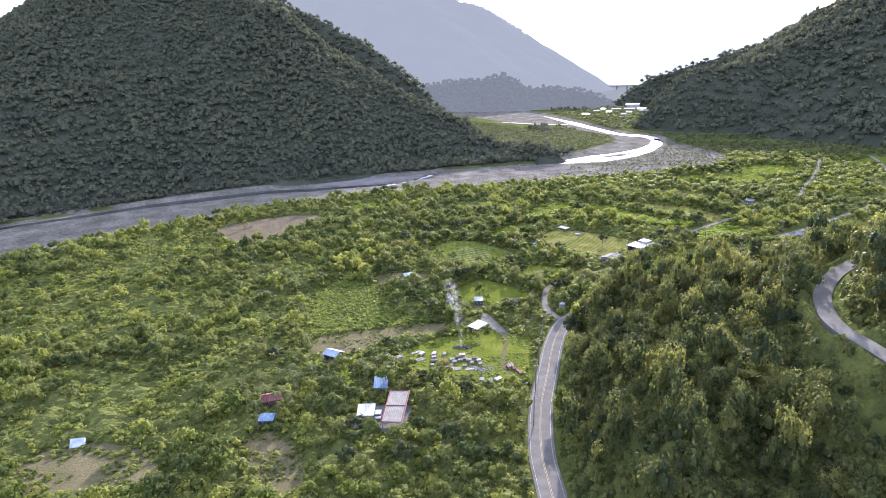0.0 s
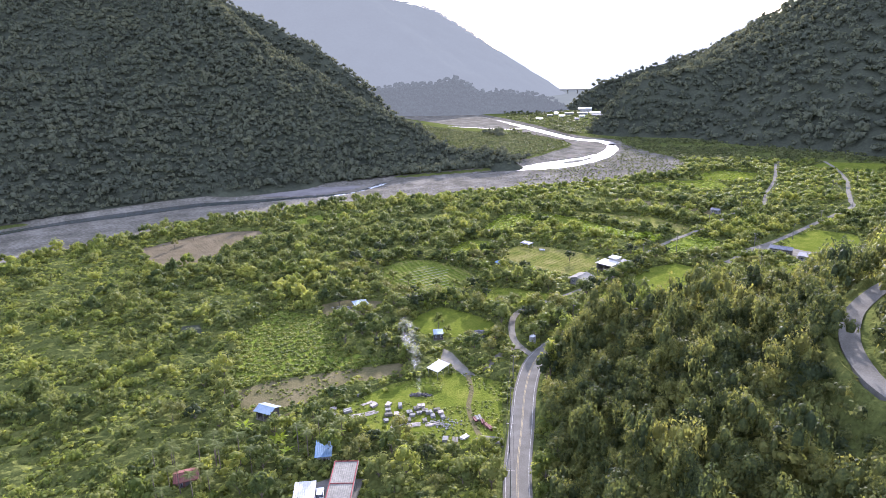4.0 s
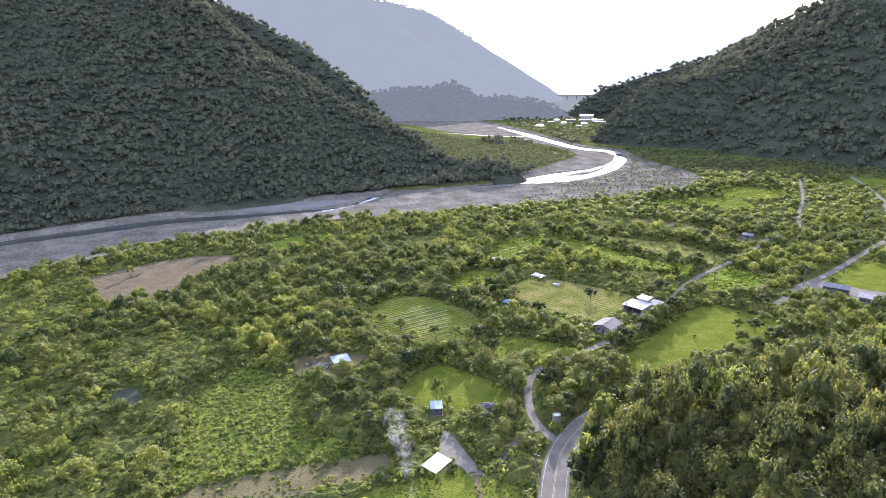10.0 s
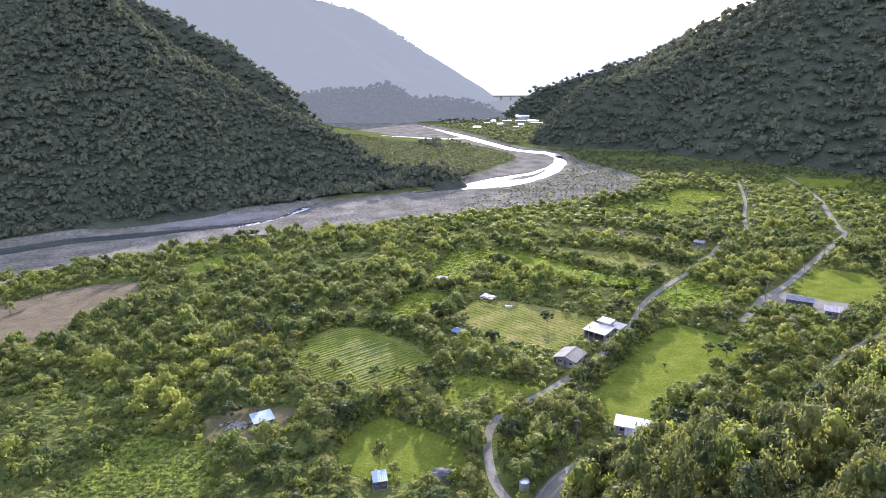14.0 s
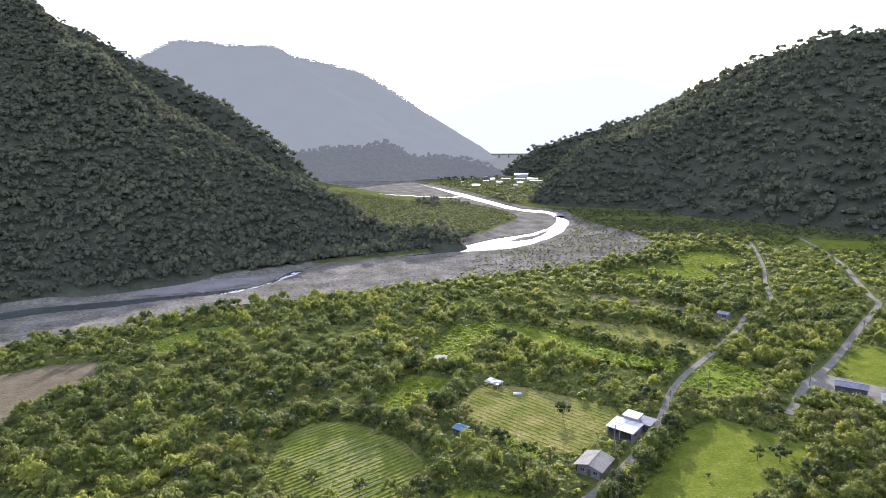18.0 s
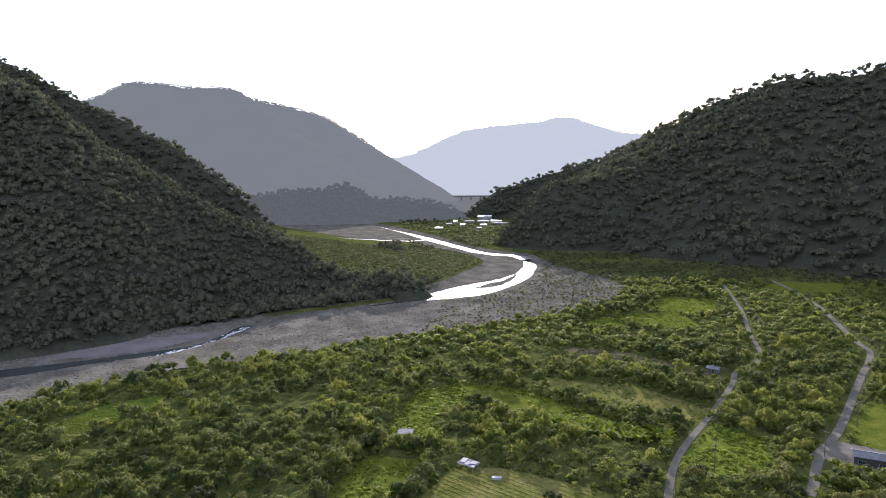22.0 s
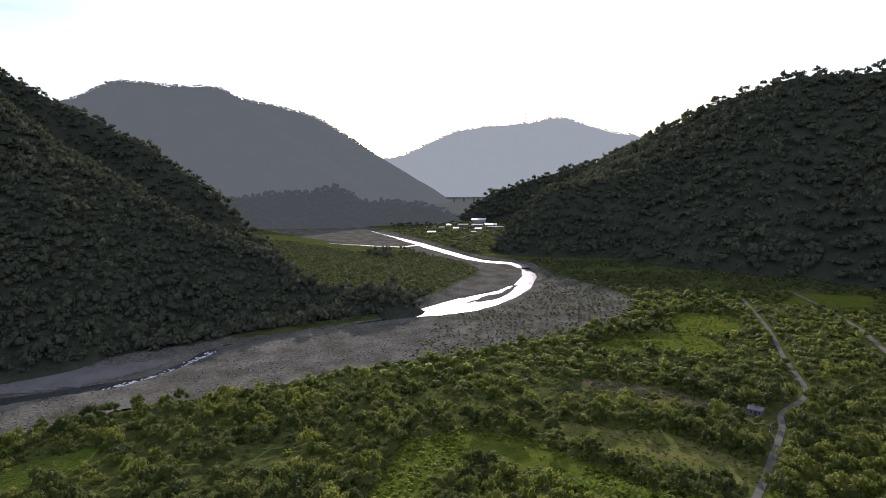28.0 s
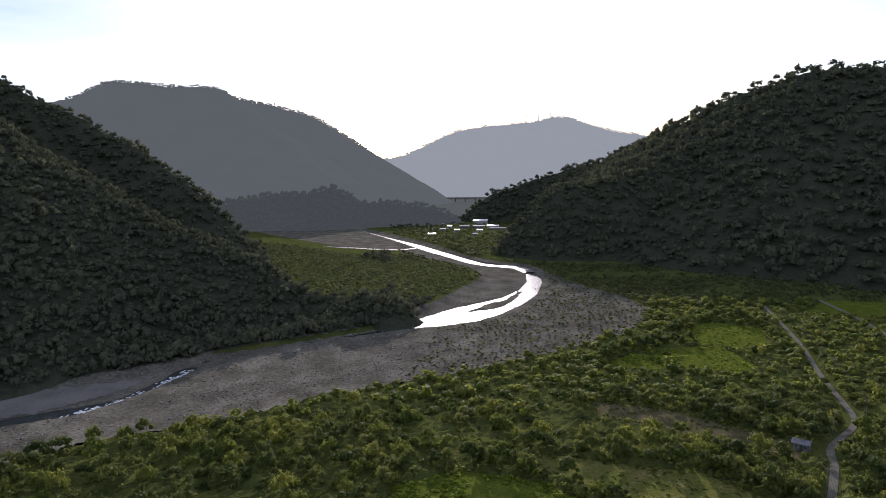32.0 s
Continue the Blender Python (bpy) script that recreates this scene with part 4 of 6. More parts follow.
# forest on the mountains
for nm, gap, tpl, size, mt, keep in (
        ("mountain_left", 4.7, FAR_CROWN, (2.4, 4.6), LEAF_FOREST, lambda x, y: (x > -700) & (y < np.interp(x, [-540, -430, -350, -302, 22], [960, 900, 860, 850, 800]))),
        ("mountain_right_spur", 7.0, FAR_CROWN, (3.4, 6.2), LEAF_FOREST, lambda x, y: (x > 130) & (y < 1010)),
        ("mountain_right", 9.6, FAR_CROWN, (4.4, 7.6), LEAF_FOREST, lambda x, y: (x < 700) & (y < np.interp(x, [195, 442, 478, 497, 541, 622, 760], [1580, 1560, 1350, 1050, 975, 905, 830]))),
        ("mountain_left_spur", 8.2, FAR_CROWN, (3.2, 5.8), LEAF_FOREST, lambda x, y: (x > -560) & (y < np.interp(x, [-492, -395, -322, -256, -150], [1150, 1110, 1080, 1040, 990]))),
        # trees on the backdrop hills carry the same painted haze glow
        ("backdrop_hill", 7.5, TINY, (4.0, 6.5), HAZE_GLOW_HILL, lambda x, y: (y < 1510)),
        ("backdrop_ridge", 8.0, TINY, (3.0, 5.5), HAZE_GLOW_RIDGE, lambda x, y: (y < np.interp(x, [-1000, -524, -257, 256], [2445, 2445, 2640, 2950])) & (x > -1000) & (y > np.interp(x, [-1000, -524, -257, 256], [2445, 2445, 2640, 2950]) - 40)),
        ("backdrop_summit", 14.0, TINY, (4.0, 7.0), HAZE_GLOW_SUMMIT, lambda x, y: (y < 3965) & (y > 3920) & (x > -100) & (x < 2000))):
    x0, x1, y0, y1 = MOUNTAINS[nm][2]
    x, y = jittered(x0, x1, y0, y1, gap)
    x, y = x + rng.normal(size=len(x)) * 0.22 * gap, y + rng.normal(size=len(x)) * 0.22 * gap
    h = mountain_height(nm)(x, y)
    ok = (h > 0.3) & keep(x, y) & (x > -30 - 1.03 * y) & (x < 30 + 0.92 * (y - 175))
    if nm == "mountain_left":
        foot = ~inside(x, y, BED) & (from_line(x, y, LEFT_BANK) < 55) & (y > np.interp(x, *zip(*LEFT_BANK[:12]))) & (x < 22) & (x > -400)
        ok |= foot
        h = np.where(foot, np.maximum(h, 0.2), h)
    if nm == "mountain_right":
        ok &= h > mountain_height("mountain_right_spur")(x, y) - 4
    x, y, h = x[ok], y[ok], h[ok]
    size = rng.uniform(*size, len(x)) * (1.16 + 0.35 * rough_noise(x, y, 60, 3))
    planted("forest", tpl, x, y, h - 0.7 - 0.22 * size, size, mt, "dense evergreen forest covering " + MOUNTAIN_LABELS[nm].split(",")[0].split(" under")[0], "forest", (0.7, 1.4))

# thicket at the foot of the mountain, down to the gravel
ring = np.array(smoothed([q for q in LEFT_BANK if q[1] > 330][:11], 2.6))
x, y = np.concatenate([ring[:, 0] + rng.normal(size=len(ring)) * 2.0 - a for a in (0.5, 3.0, 6.0, 9.0)]), np.concatenate([ring[:, 1] + rng.normal(size=len(ring)) * 2.0 + a for a in (1.5, 5.0, 9.0, 13.0)])
ok = ~inside(x, y, BED)
planted("thicket", FAR_TREE, x[ok], y[ok], 0 * x[ok] - 0.5, rng.uniform(1.8, 4.2, ok.sum()), LEAF_FOREST, "dark bushes at the foot of the mountain beside the gravel", "thicket", (0.9, 1.6))

# low plants on the gravel and the far flood plain
x, y = jittered(20, 560, 535, 1050, 3.6)
bedhere = inside(x, y, BED)
ok = ~inside(x, y, grown(WATER_BEND, 5)) & (cone_height(x, y, MOUNTAINS["mountain_right_spur"][0], 0.82) < 1)
ok &= ~inside(x, y, STRIP_SIX) & ~inside(x, y, STRIP_NINE) & ~inside(x, y, POOL) & (from_line(x, y, LANE) > 4) & (from_line(x, y, FARM_ROAD) > 4)
right_of_water = x > np.interp(y, [540, 630, 660, 730, 800, 870, 950, 1050], [20, 45, 105, 145, 165, 165, 125, 95])
ok &= right_of_water
chance = np.where(bedhere, np.clip(0.55 + 0.3 * inside(x, y, [(15, 612), (60, 632), (121, 692), (173, 745), (200, 700), (165, 606), (120, 620)]) + 0.55 * step_up(35, 0, from_line(x, y, TREE_LINE)) + 0.6 * rough_noise(x, y, 30, 41), 0.03, 0.8), np.clip(0.6 + 0.8 * rough_noise(x, y, 50, 42), 0.1, 1))
ok &= rng.uniform(size=len(x)) < chance
ok &= bedhere | (y > 700 - 0.2 * np.abs(x)) | (x > 60 + 0.62 * y)
x, y, bedhere = x[ok], y[ok], bedhere[ok]
planted("scrub", TINY, x, y, np.where(bedhere, river_bed(x, y), 0.0) - 0.1, np.where(bedhere, rng.uniform(0.5, 1.4, len(x)), rng.uniform(1.0, 2.4, len(x))), LEAF_BANK, "low scattered scrub on the flood plain", "scrub", (0.5, 1.3))
x, y = jittered(-200, 110, 680, 1200, 4.0)
ok = inside(x, y, [(28, 680), (42, 700), (70, 755), (104, 818), (86, 918), (44, 992), (-29, 1015), (-122, 1160), (-221, 1220), (-150, 1000), (-80, 860), (-30, 740)])
x, y = x[ok], y[ok]
planted("scrub", FAR_TREE, x, y, 0 * x - 0.3, rng.uniform(0.9, 2.5, len(x)), LEAF_BANK, "low green scrub on the inner bank of the bend", "scrub", (0.5, 1.1))
x, y = jittered(40, 330, 960, 1480, 9.0)
ok = ~inside(x, y, BED) & (rough_noise(x, y, 60, 44) > -0.55)
for vx, vy in ((126, 1466), (170, 1370), (215, 1458), (196, 1363), (223, 1366), (222, 1316), (147, 1304), (166, 1222), (98, 1248), (157, 1024), (143, 1378), (125, 1329), (185, 1289)):
    ok &= np.hypot(x - vx, (y - vy + 14) * 0.55) > 15
x, y = x[ok], y[ok]
planted("scrub", FAR_TREE, x, y, 0 * x - 0.3, rng.uniform(2.0, 4.4, len(x)), LEAF_BANK, "trees around the distant village", "trees", (0.6, 1.2))

# lush weeds in the brighter plots
for poly, gap, size, mt in ((FIELD_BRIGHT, 1.7, (0.5, 1.2), LEAF_BANANA), (FIELD_SMALL, 1.3, (0.4, 0.8), LEAF_BANANA), (STRIP_SEVEN, 1.6, (0.5, 1.2), LEAF_BANANA), (LOT_ROWS, 1.15, (0.45, 1.0), LEAF_SCRUB),
                            (YARD, 0.95, (0.15, 0.55), LEAF_SCRUB), (LOT_SOIL, 1.3, (0.25, 0.7), LEAF_SCRUB), (STRIP_ONE, 2.0, (0.3, 0.8), LEAF_REED), (STRIP_TWO, 2.6, (0.4, 1.0), LEAF_REED),
                            (STRIP_FOUR, 2.4, (0.4, 1.1), LEAF_BANANA), (STRIP_FIVE, 2.4, (0.4, 1.1), LEAF_BANANA), (STRIP_SIX, 2.8, (0.4, 1.2), LEAF_BANANA), (STRIP_THREE, 1.6, (0.3, 0.6), LEAF_REED),
                            (CLEARING, 1.2, (0.3, 0.9), LEAF_SCRUB), (CLEARING_WEST, 1.3, (0.3, 1.1), LEAF_SCRUB), (FIELD_MOWN, 2.2, (0.15, 0.4), LEAF_REED), (FIELD_POND_SIDE, 1.6, (0.2, 0.6), LEAF_SCRUB)):
    px, py = zip(*poly)
    x, y = jittered(min(px), max(px), min(py), max(py), gap)
    x, y = x + rng.normal(size=len(x)) * 0.5 * gap, y + rng.normal(size=len(x)) * 0.5 * gap
    ok = inside(x, y, poly) & (rough_noise(x, y, 7, 51) > (-0.02 if poly in (YARD, LOT_SOIL) else -0.7 if poly is LOT_ROWS else -0.2))
    x, y = x[ok], y[ok]
    planted("weeds", TINY, x, y, 0 * x - 0.05, rng.uniform(*size, len(x)), mt, "lush low weeds and grass tufts", "weeds", (0.25, 0.65))


# ragged growth along the edges of the plots
bx, by = [], []
for poly in (FIELD_ROWS, FIELD_MOWN, FIELD_RICE, FIELD_BROWN, FIELD_BRIGHT, FIELD_SMALL, FIELD_POND_SIDE, LAWN_BLUE, LOT_SOIL, LOT_ROWS, YARD, STRIP_ONE, STRIP_TWO, STRIP_THREE, STRIP_FOUR, STRIP_FIVE, STRIP_SIX, STRIP_SEVEN, STRIP_EIGHT, CLEARING, CLEARING_WEST):
    ring = np.array(smoothed(poly + poly[:1], 1.1))
    for spread in (1.4,):
        bx.append(ring[:, 0] + rng.normal(size=len(ring)) * spread)
        by.append(ring[:, 1] + rng.normal(size=len(ring)) * spread)
x, y = np.concatenate(bx), np.concatenate(by)
ok = (from_line(x, y, MAIN_ROAD) > 4.2) & (from_line(x, y, LANE) > 2.4) & (from_line(x, y, FARM_ROAD) > 3.0) & ~inside(x, y, HOUSE_YARD) & ~inside(x, y, FARM_YARD) & ~inside(x, y, YARD_CONCRETE)
x, y = x[ok], y[ok]
planted("hedge_growth", TINY, x, y, land(x, y) - 0.1, rng.uniform(0.3, 1.25, len(x)), LEAF_SCRUB, "ragged weeds and low shrubs along the plot edges", "weeds", (0.4, 1.1))

# tree rows along the far edges of the plots, which shade them
bx, by = [], []
for poly in (FIELD_ROWS, LAWN_BLUE, LOT_SOIL, STRIP_ONE, STRIP_TWO, STRIP_FOUR, STRIP_FIVE, STRIP_SIX, FIELD_BRIGHT, FIELD_SMALL, FIELD_POND_SIDE):
    ring = np.array(smoothed(poly + poly[:1], 3.2))
    mid = ring.mean(0)
    t = np.gradient(ring, axis=0)
    n = np.stack([t[:, 1], -t[:, 0]], 1) / (np.linalg.norm(t, axis=1)[:, None] + 1e-9)
    n *= np.sign(np.sum(n * (ring - mid), 1))[:, None]
    far = n[:, 1] > 0.35
    q = ring[far] + n[far] * rng.uniform(1.5, 4.0, (far.sum(), 1))
    bx.append(q[:, 0])
    by.append(q[:, 1])
x, y = np.concatenate(bx), np.concatenate(by)
ok = clear_of(x, y) & (rng.uniform(size=len(x)) < 0.8)
for hx, hy in ((44, 297), (59, 317), (64, 321), (51, 255), (24, 356), (8, 320), (150, 343), (157, 331), (-49, 264), (150, 434)):
    ok &= np.hypot(x - hx, y - hy + 4) > 11
x, y = x[ok], y[ok]
planted("tree_row", BROAD, x, y, land(x, y) - 0.3, rng.uniform(2.4, 4.2, len(x)), LEAF_TREE, "rows of dark leafy trees along the plot edges", "trees", (1.0, 1.6))

# ---------------------------------------------------------------- single trees
def tree_meshes(k):
    v, f = BROAD[k % len(BROAD)]
    me = raw_mesh("crown", v, f, [(LEAF_TREE, LEAF_TREE, LEAF_WOOD, LEAF_SCRUB)[k % 4]], smooth=True)
    me.attributes.new("tone", "FLOAT", "POINT").data.foreach_set("value", np.full(len(v), 0.5 * math.sin(2.3 * k), np.float32))
    return me


CROWNS = [tree_meshes(k) for k in range(len(BROAD))]


def trunk_mesh():
    bm = bmesh.new()
    rod(bm, (0, 0, -0.15), (0.02, 0.01, 0.35), 0.055, 0.04, 7)
    rod(bm, (0.02, 0.01, 0.33), (0.0, 0.03, 0.8), 0.04, 0.015, 6)
    for a in (0.4, 2.3, 4.4):
        rod(bm, (0.02, 0.01, 0.33), (0.38 * math.cos(a), 0.38 * math.sin(a), 0.72), 0.028, 0.01, 5)
    me = bpy.data.meshes.new("trunk")
    bm.to_mesh(me)
    bm.free()
    me.materials.append(BARK)
    return me


TRUNK = trunk_mesh()


def tree(x, y, size, k, label="broad green tree with a rounded uneven crown", group="trees round the fields", tall=1.0):
    ob = new("tree")
    ob.matrix_world = pose(x, y, float(land(x, y)), 0, 0, (k * 77) % 360) @ Matrix.Diagonal((size, size, size * tall, 1))
    for me in (TRUNK, CROWNS[k % len(CROWNS)]):
        new(me.name.split(".")[0], me).parent = ob
    return tagged(ob, label, "tree", group)


for k, (x, y, size) in enumerate(SINGLE_TREES):
    tree(x, y, size, k, tall=1.0 + 0.05 * (k % 7))
tree(43, 329.5, 3.2, 2, "round solitary tree in the mown field", tall=1.2)
tree(-15.5, 244.5, 2.4, 4, "dark upright tree on the lawn", tall=1.9)
tree(-12.0, 240.0, 1.9, 1, "small round tree beside the blue hut", tall=1.3)
tree(39, 205.5, 3.0, 3, "dark pointed tree on the wooded slope", tall=2.2)
tree(74, 292, 0.9, 5, "small clipped bush in the meadow")
tree(-169, 367, 2.6, 0, "lone dark tree at the ploughed field", tall=1.6)
tree(-172, 351, 2.4, 6, "lone dark tree at the ploughed field", tall=1.6)
for k in range(15):
    a = np.interp(k, [0, 4, 9, 14], [38.5, 50, 67, 84]), np.interp(k, [0, 4, 9, 14], [279, 292, 313, 336])
    tree(a[0] + 2.6 + rng.uniform(-0.8, 0.8), a[1] - 2.0 + rng.uniform(-0.8, 0.8), rng.uniform(2.9, 4.2), k, "tall leafy tree in the row beside the lane", "row of trees along the lane", rng.uniform(1.1, 1.4))
for px, py in ((9, 256), (8.5, 247), (11, 240), (14, 236), (23, 245), (18, 252), (25, 252), (30, 262), (19, 259), (36, 256), (29, 247), (27, 270), (36, 268), (22, 262), (6, 262), (41, 262), (10, 233), (21, 238), (12, 228), (6, 233), (22, 231)):
    if from_line(px, py, LANE) > 3.0 and from_line(px, py, MAIN_ROAD) > 5.0:
        tree(px + rng.uniform(-1, 1), py + rng.uniform(-1, 1), rng.uniform(3.0, 4.4), int(px), "tall leafy tree near the road bend", "trees by the road bend", rng.uniform(1.1, 1.4))
for k in range(16):
    a = np.interp(k, [0, 4, 11, 15], [38, 52, 88, 106]), np.interp(k, [0, 4, 11, 15], [231.5, 239, 248.5, 258])
    tree(a[0] + rng.uniform(-1, 1), a[1] + rng.uniform(-1, 1), rng.uniform(3.2, 4.6), k + 3, "tall leafy tree at the edge of the woodland", "trees by the road bend", rng.uniform(1.2, 1.6))
for k in range(52):
    u = k / 51 * 7
    a = np.interp(u, range(8), [48, 65, 91, 104, 120, 137, 165, 190]), np.interp(u, range(8), [245, 249, 257, 266, 279, 294, 312, 321])
    b = np.interp(u + 0.1, range(8), [48, 65, 91, 104, 120, 137, 165, 190]), np.interp(u + 0.1, range(8), [245, 249, 257, 266, 279, 294, 312, 321])
    g = math.dist(a, b) + 1e-6
    out = 5.6 + rng.uniform(-0.4, 1.2)
    if k % 13 != 5:
        tree(a[0] + out * (b[1] - a[1]) / g, a[1] - out * (b[0] - a[0]) / g, rng.uniform(3.4, 4.8), k + 1, "tall leafy tree leaning over the road", "trees by the road bend", rng.uniform(1.6, 2.1))
for k in range(14):
    a = np.interp(k, [0, 4, 9, 13], [20.5, 25, 36, 50]), np.interp(k, [0, 4, 9, 13], [203, 219, 231, 238.5])
    tree(a[0] + rng.uniform(-0.7, 1.2), a[1] + rng.uniform(-0.8, 0.6), rng.uniform(3.2, 4.6), k + 2, "tall leafy tree on the inside of the road bend", "trees by the road bend", rng.uniform(1.5, 2.1))
for px, py, sz in ((92, 300, 2.6), (88, 286, 3.0), (81, 278, 2.8), (73, 271, 3.0), (98, 299, 3.4), (104, 305, 3.2), (60, 263, 2.6), (-33, 293, 3.0), (-20, 289, 2.6), (-27, 285, 2.6), (-12, 288, 2.6), (-8, 284, 3.0), (-41, 300, 3.0), (2, 279, 2.4), (14, 272, 2.2), (-52, 270, 3.4), (-58, 266, 3.6), (-44, 258, 2.4)):
    tree(px, py, sz, int(abs(px)), tall=rng.uniform(1.0, 1.35))

# ---------------------------------------------------------------- fields in detail
def field_lines(poly, direction, gap):
    """Straight lines across a field, as pairs of ends."""
    d = np.array(direction, float) / np.linalg.norm(direction)
    n = np.array((-d[1], d[0]))
    p = np.array(poly, float)
    u, v = p @ d, p @ n
    out = []
    for c in np.arange(v.min() + gap / 2, v.max(), gap):
        s = np.arange(u.min(), u.max(), 0.5)
        q = s[:, None] * d + c * n
        ok = inside(q[:, 0], q[:, 1], poly)
        if ok.sum() > 6:
            out.append((q[ok][0] + 0.6 * d, q[ok][-1] - 0.6 * d))
    return out


def ridge(a, b, width, height, mat, parent, name="crop_row"):
    """A low uneven ridge of soil or plants."""
    length = np.linalg.norm(b - a)
    n = max(4, int(length / 0.9))
    d = (b - a) / length
    side = np.array((-d[1], d[0]))
    t = np.linspace(0, 1, n)
    mid = a + t[:, None] * (b - a) + side * rng.uniform(-0.06, 0.06, (n, 1))
    w = width * rng.uniform(0.75, 1.2, (n, 1))
    h = height * rng.uniform(0.5, 1.3, n)
    v = np.concatenate([np.c_[mid - side * w, np.full(n, 0.0)], np.c_[mid - side * w * 0.4, h], np.c_[mid + side * w * 0.4, h * rng.uniform(0.8, 1.1, n)], np.c_[mid + side * w, np.full(n, 0.0)]])
    i = np.arange(n - 1)
    f = np.concatenate([np.c_[i + k * n, i + 1 + k * n, i + 1 + (k + 1) * n, i + (k + 1) * n] for k in range(3)])
    ob = new(name, raw_mesh(name, v, f[:, ::-1], [mat]))
    ob.parent = parent
    return ob


FIELD_OBJECTS = {o["label"]: o for o in scene.objects if o.name.startswith("field")}
for lab, poly, direction, gap, w, h, mt in (
        ("vegetable field with long low ridges", FIELD_ROWS, (24.5, 17.9), 1.7, 0.40, 0.30, CROP),
        ("mown yellow-green field with faint furrows", FIELD_MOWN, (14.8, -15.3), 2.1, 0.6, 0.16, STUBBLE),
        ("green crop rows beside the bare lot", LOT_ROWS, (15, -42), 1.8, 0.6, 0.16, CROP),
        ("ploughed brown field", FIELD_BROWN, (42, 42), 2.6, 0.8, 0.14, SOIL_BROWN),
        ("long pale green crop strip", STRIP_THREE, (27, 30), 1.7, 0.6, 0.4, CROP)):
    for a, b in field_lines(poly, direction, gap):
        ridge(a, b, w, h, mt, FIELD_OBJECTS[lab])
for a, b in field_lines([(-40, 300), (-30, 322), (-16, 316), (-14, 290), (-24, 285)], (24.5, 17.9), 3.4):
    ridge(a, b, 0.35, 0.12, MULCH, FIELD_OBJECTS["vegetable field with long low ridges"], "mulch_strip")

# river stones, joined: nobody could count them
stone_tpl = []
for k in range(5):
    jit = 1 + rng.uniform(-0.25, 0.25, (len(ICO_V), 1))
    stone_tpl.append((ICO_V * jit * (1, rng.uniform(0.6, 0.9), 0.55), ICO_F))
x, y = jittered(-200, 180, 440, 800, 2.3)
shallow = inside(x, y, WATER_BEND) & (from_line(x, y, WATER_BEND + WATER_BEND[:1]) < 7) & (rng.uniform(size=len(x)) < 0.35)
ok = inside(x, y, BED) & (shallow | ~inside(x, y, WATER_BEND)) & ~inside(x, y, CHANNEL)
ok &= rng.uniform(size=len(x)) < np.clip(0.35 + 0.9 * rough_noise(x, y, 26, 61) + 0.5 * inside(x, y, [(-90, 515), (-90, 560), (-30, 600), (46, 625), (60, 580), (-28, 528)]), 0.04, 1)
ok &= ~inside(x, y, [(-188, 515), (-158, 545), (-98, 558), (-103, 533), (-136, 512)])
x, y = x[ok], y[ok]
planted("river_stones", stone_tpl, x, y, np.maximum(river_bed(x, y), -2.85), rng.uniform(0.2, 0.75, len(x)) ** 1.1 * np.where(inside(x, y, WATER_BEND), 1.5, 1.0), STONE, "grey boulders and cobbles strewn over the gravel", "stones")
tagged(grid_mesh("sand_bar", np.arange(-192, -94, 3.0), np.arange(494, 562, 3.0), lambda x, y: river_bed(x, y) + 0.18, SAND,
                 lambda x, y, z: inside(x, y, [(-186, 513), (-158, 543), (-106, 556), (-112, 538), (-138, 516), (-165, 508)])), "smooth pale sand bar", "sand", kind="structure")
bm = bmesh.new()
for k in range(420):
    t = rng.uniform()
    cx, cy = np.interp(t, [0, 0.3, 0.6, 1], [-121, -108, -98, -89]), np.interp(t, [0, 0.3, 0.6, 1], [512, 522, 535, 566])
    cx, cy = cx + rng.normal() * 2.2, cy + rng.normal() * 2.2
    box(bm, -0.8 * rng.uniform(0.4, 1.4), -0.25, 0, 0.8 * rng.uniform(0.4, 1.4), 0.25, 0.14, pose(cx, cy, -2.7, rng.uniform(-12, 12), rng.uniform(-12, 12), 55 + rng.uniform(-25, 25)))
tagged(part("rapids", bm, FOAM), "broken white water in the side channel", "rapids", kind="stuff")


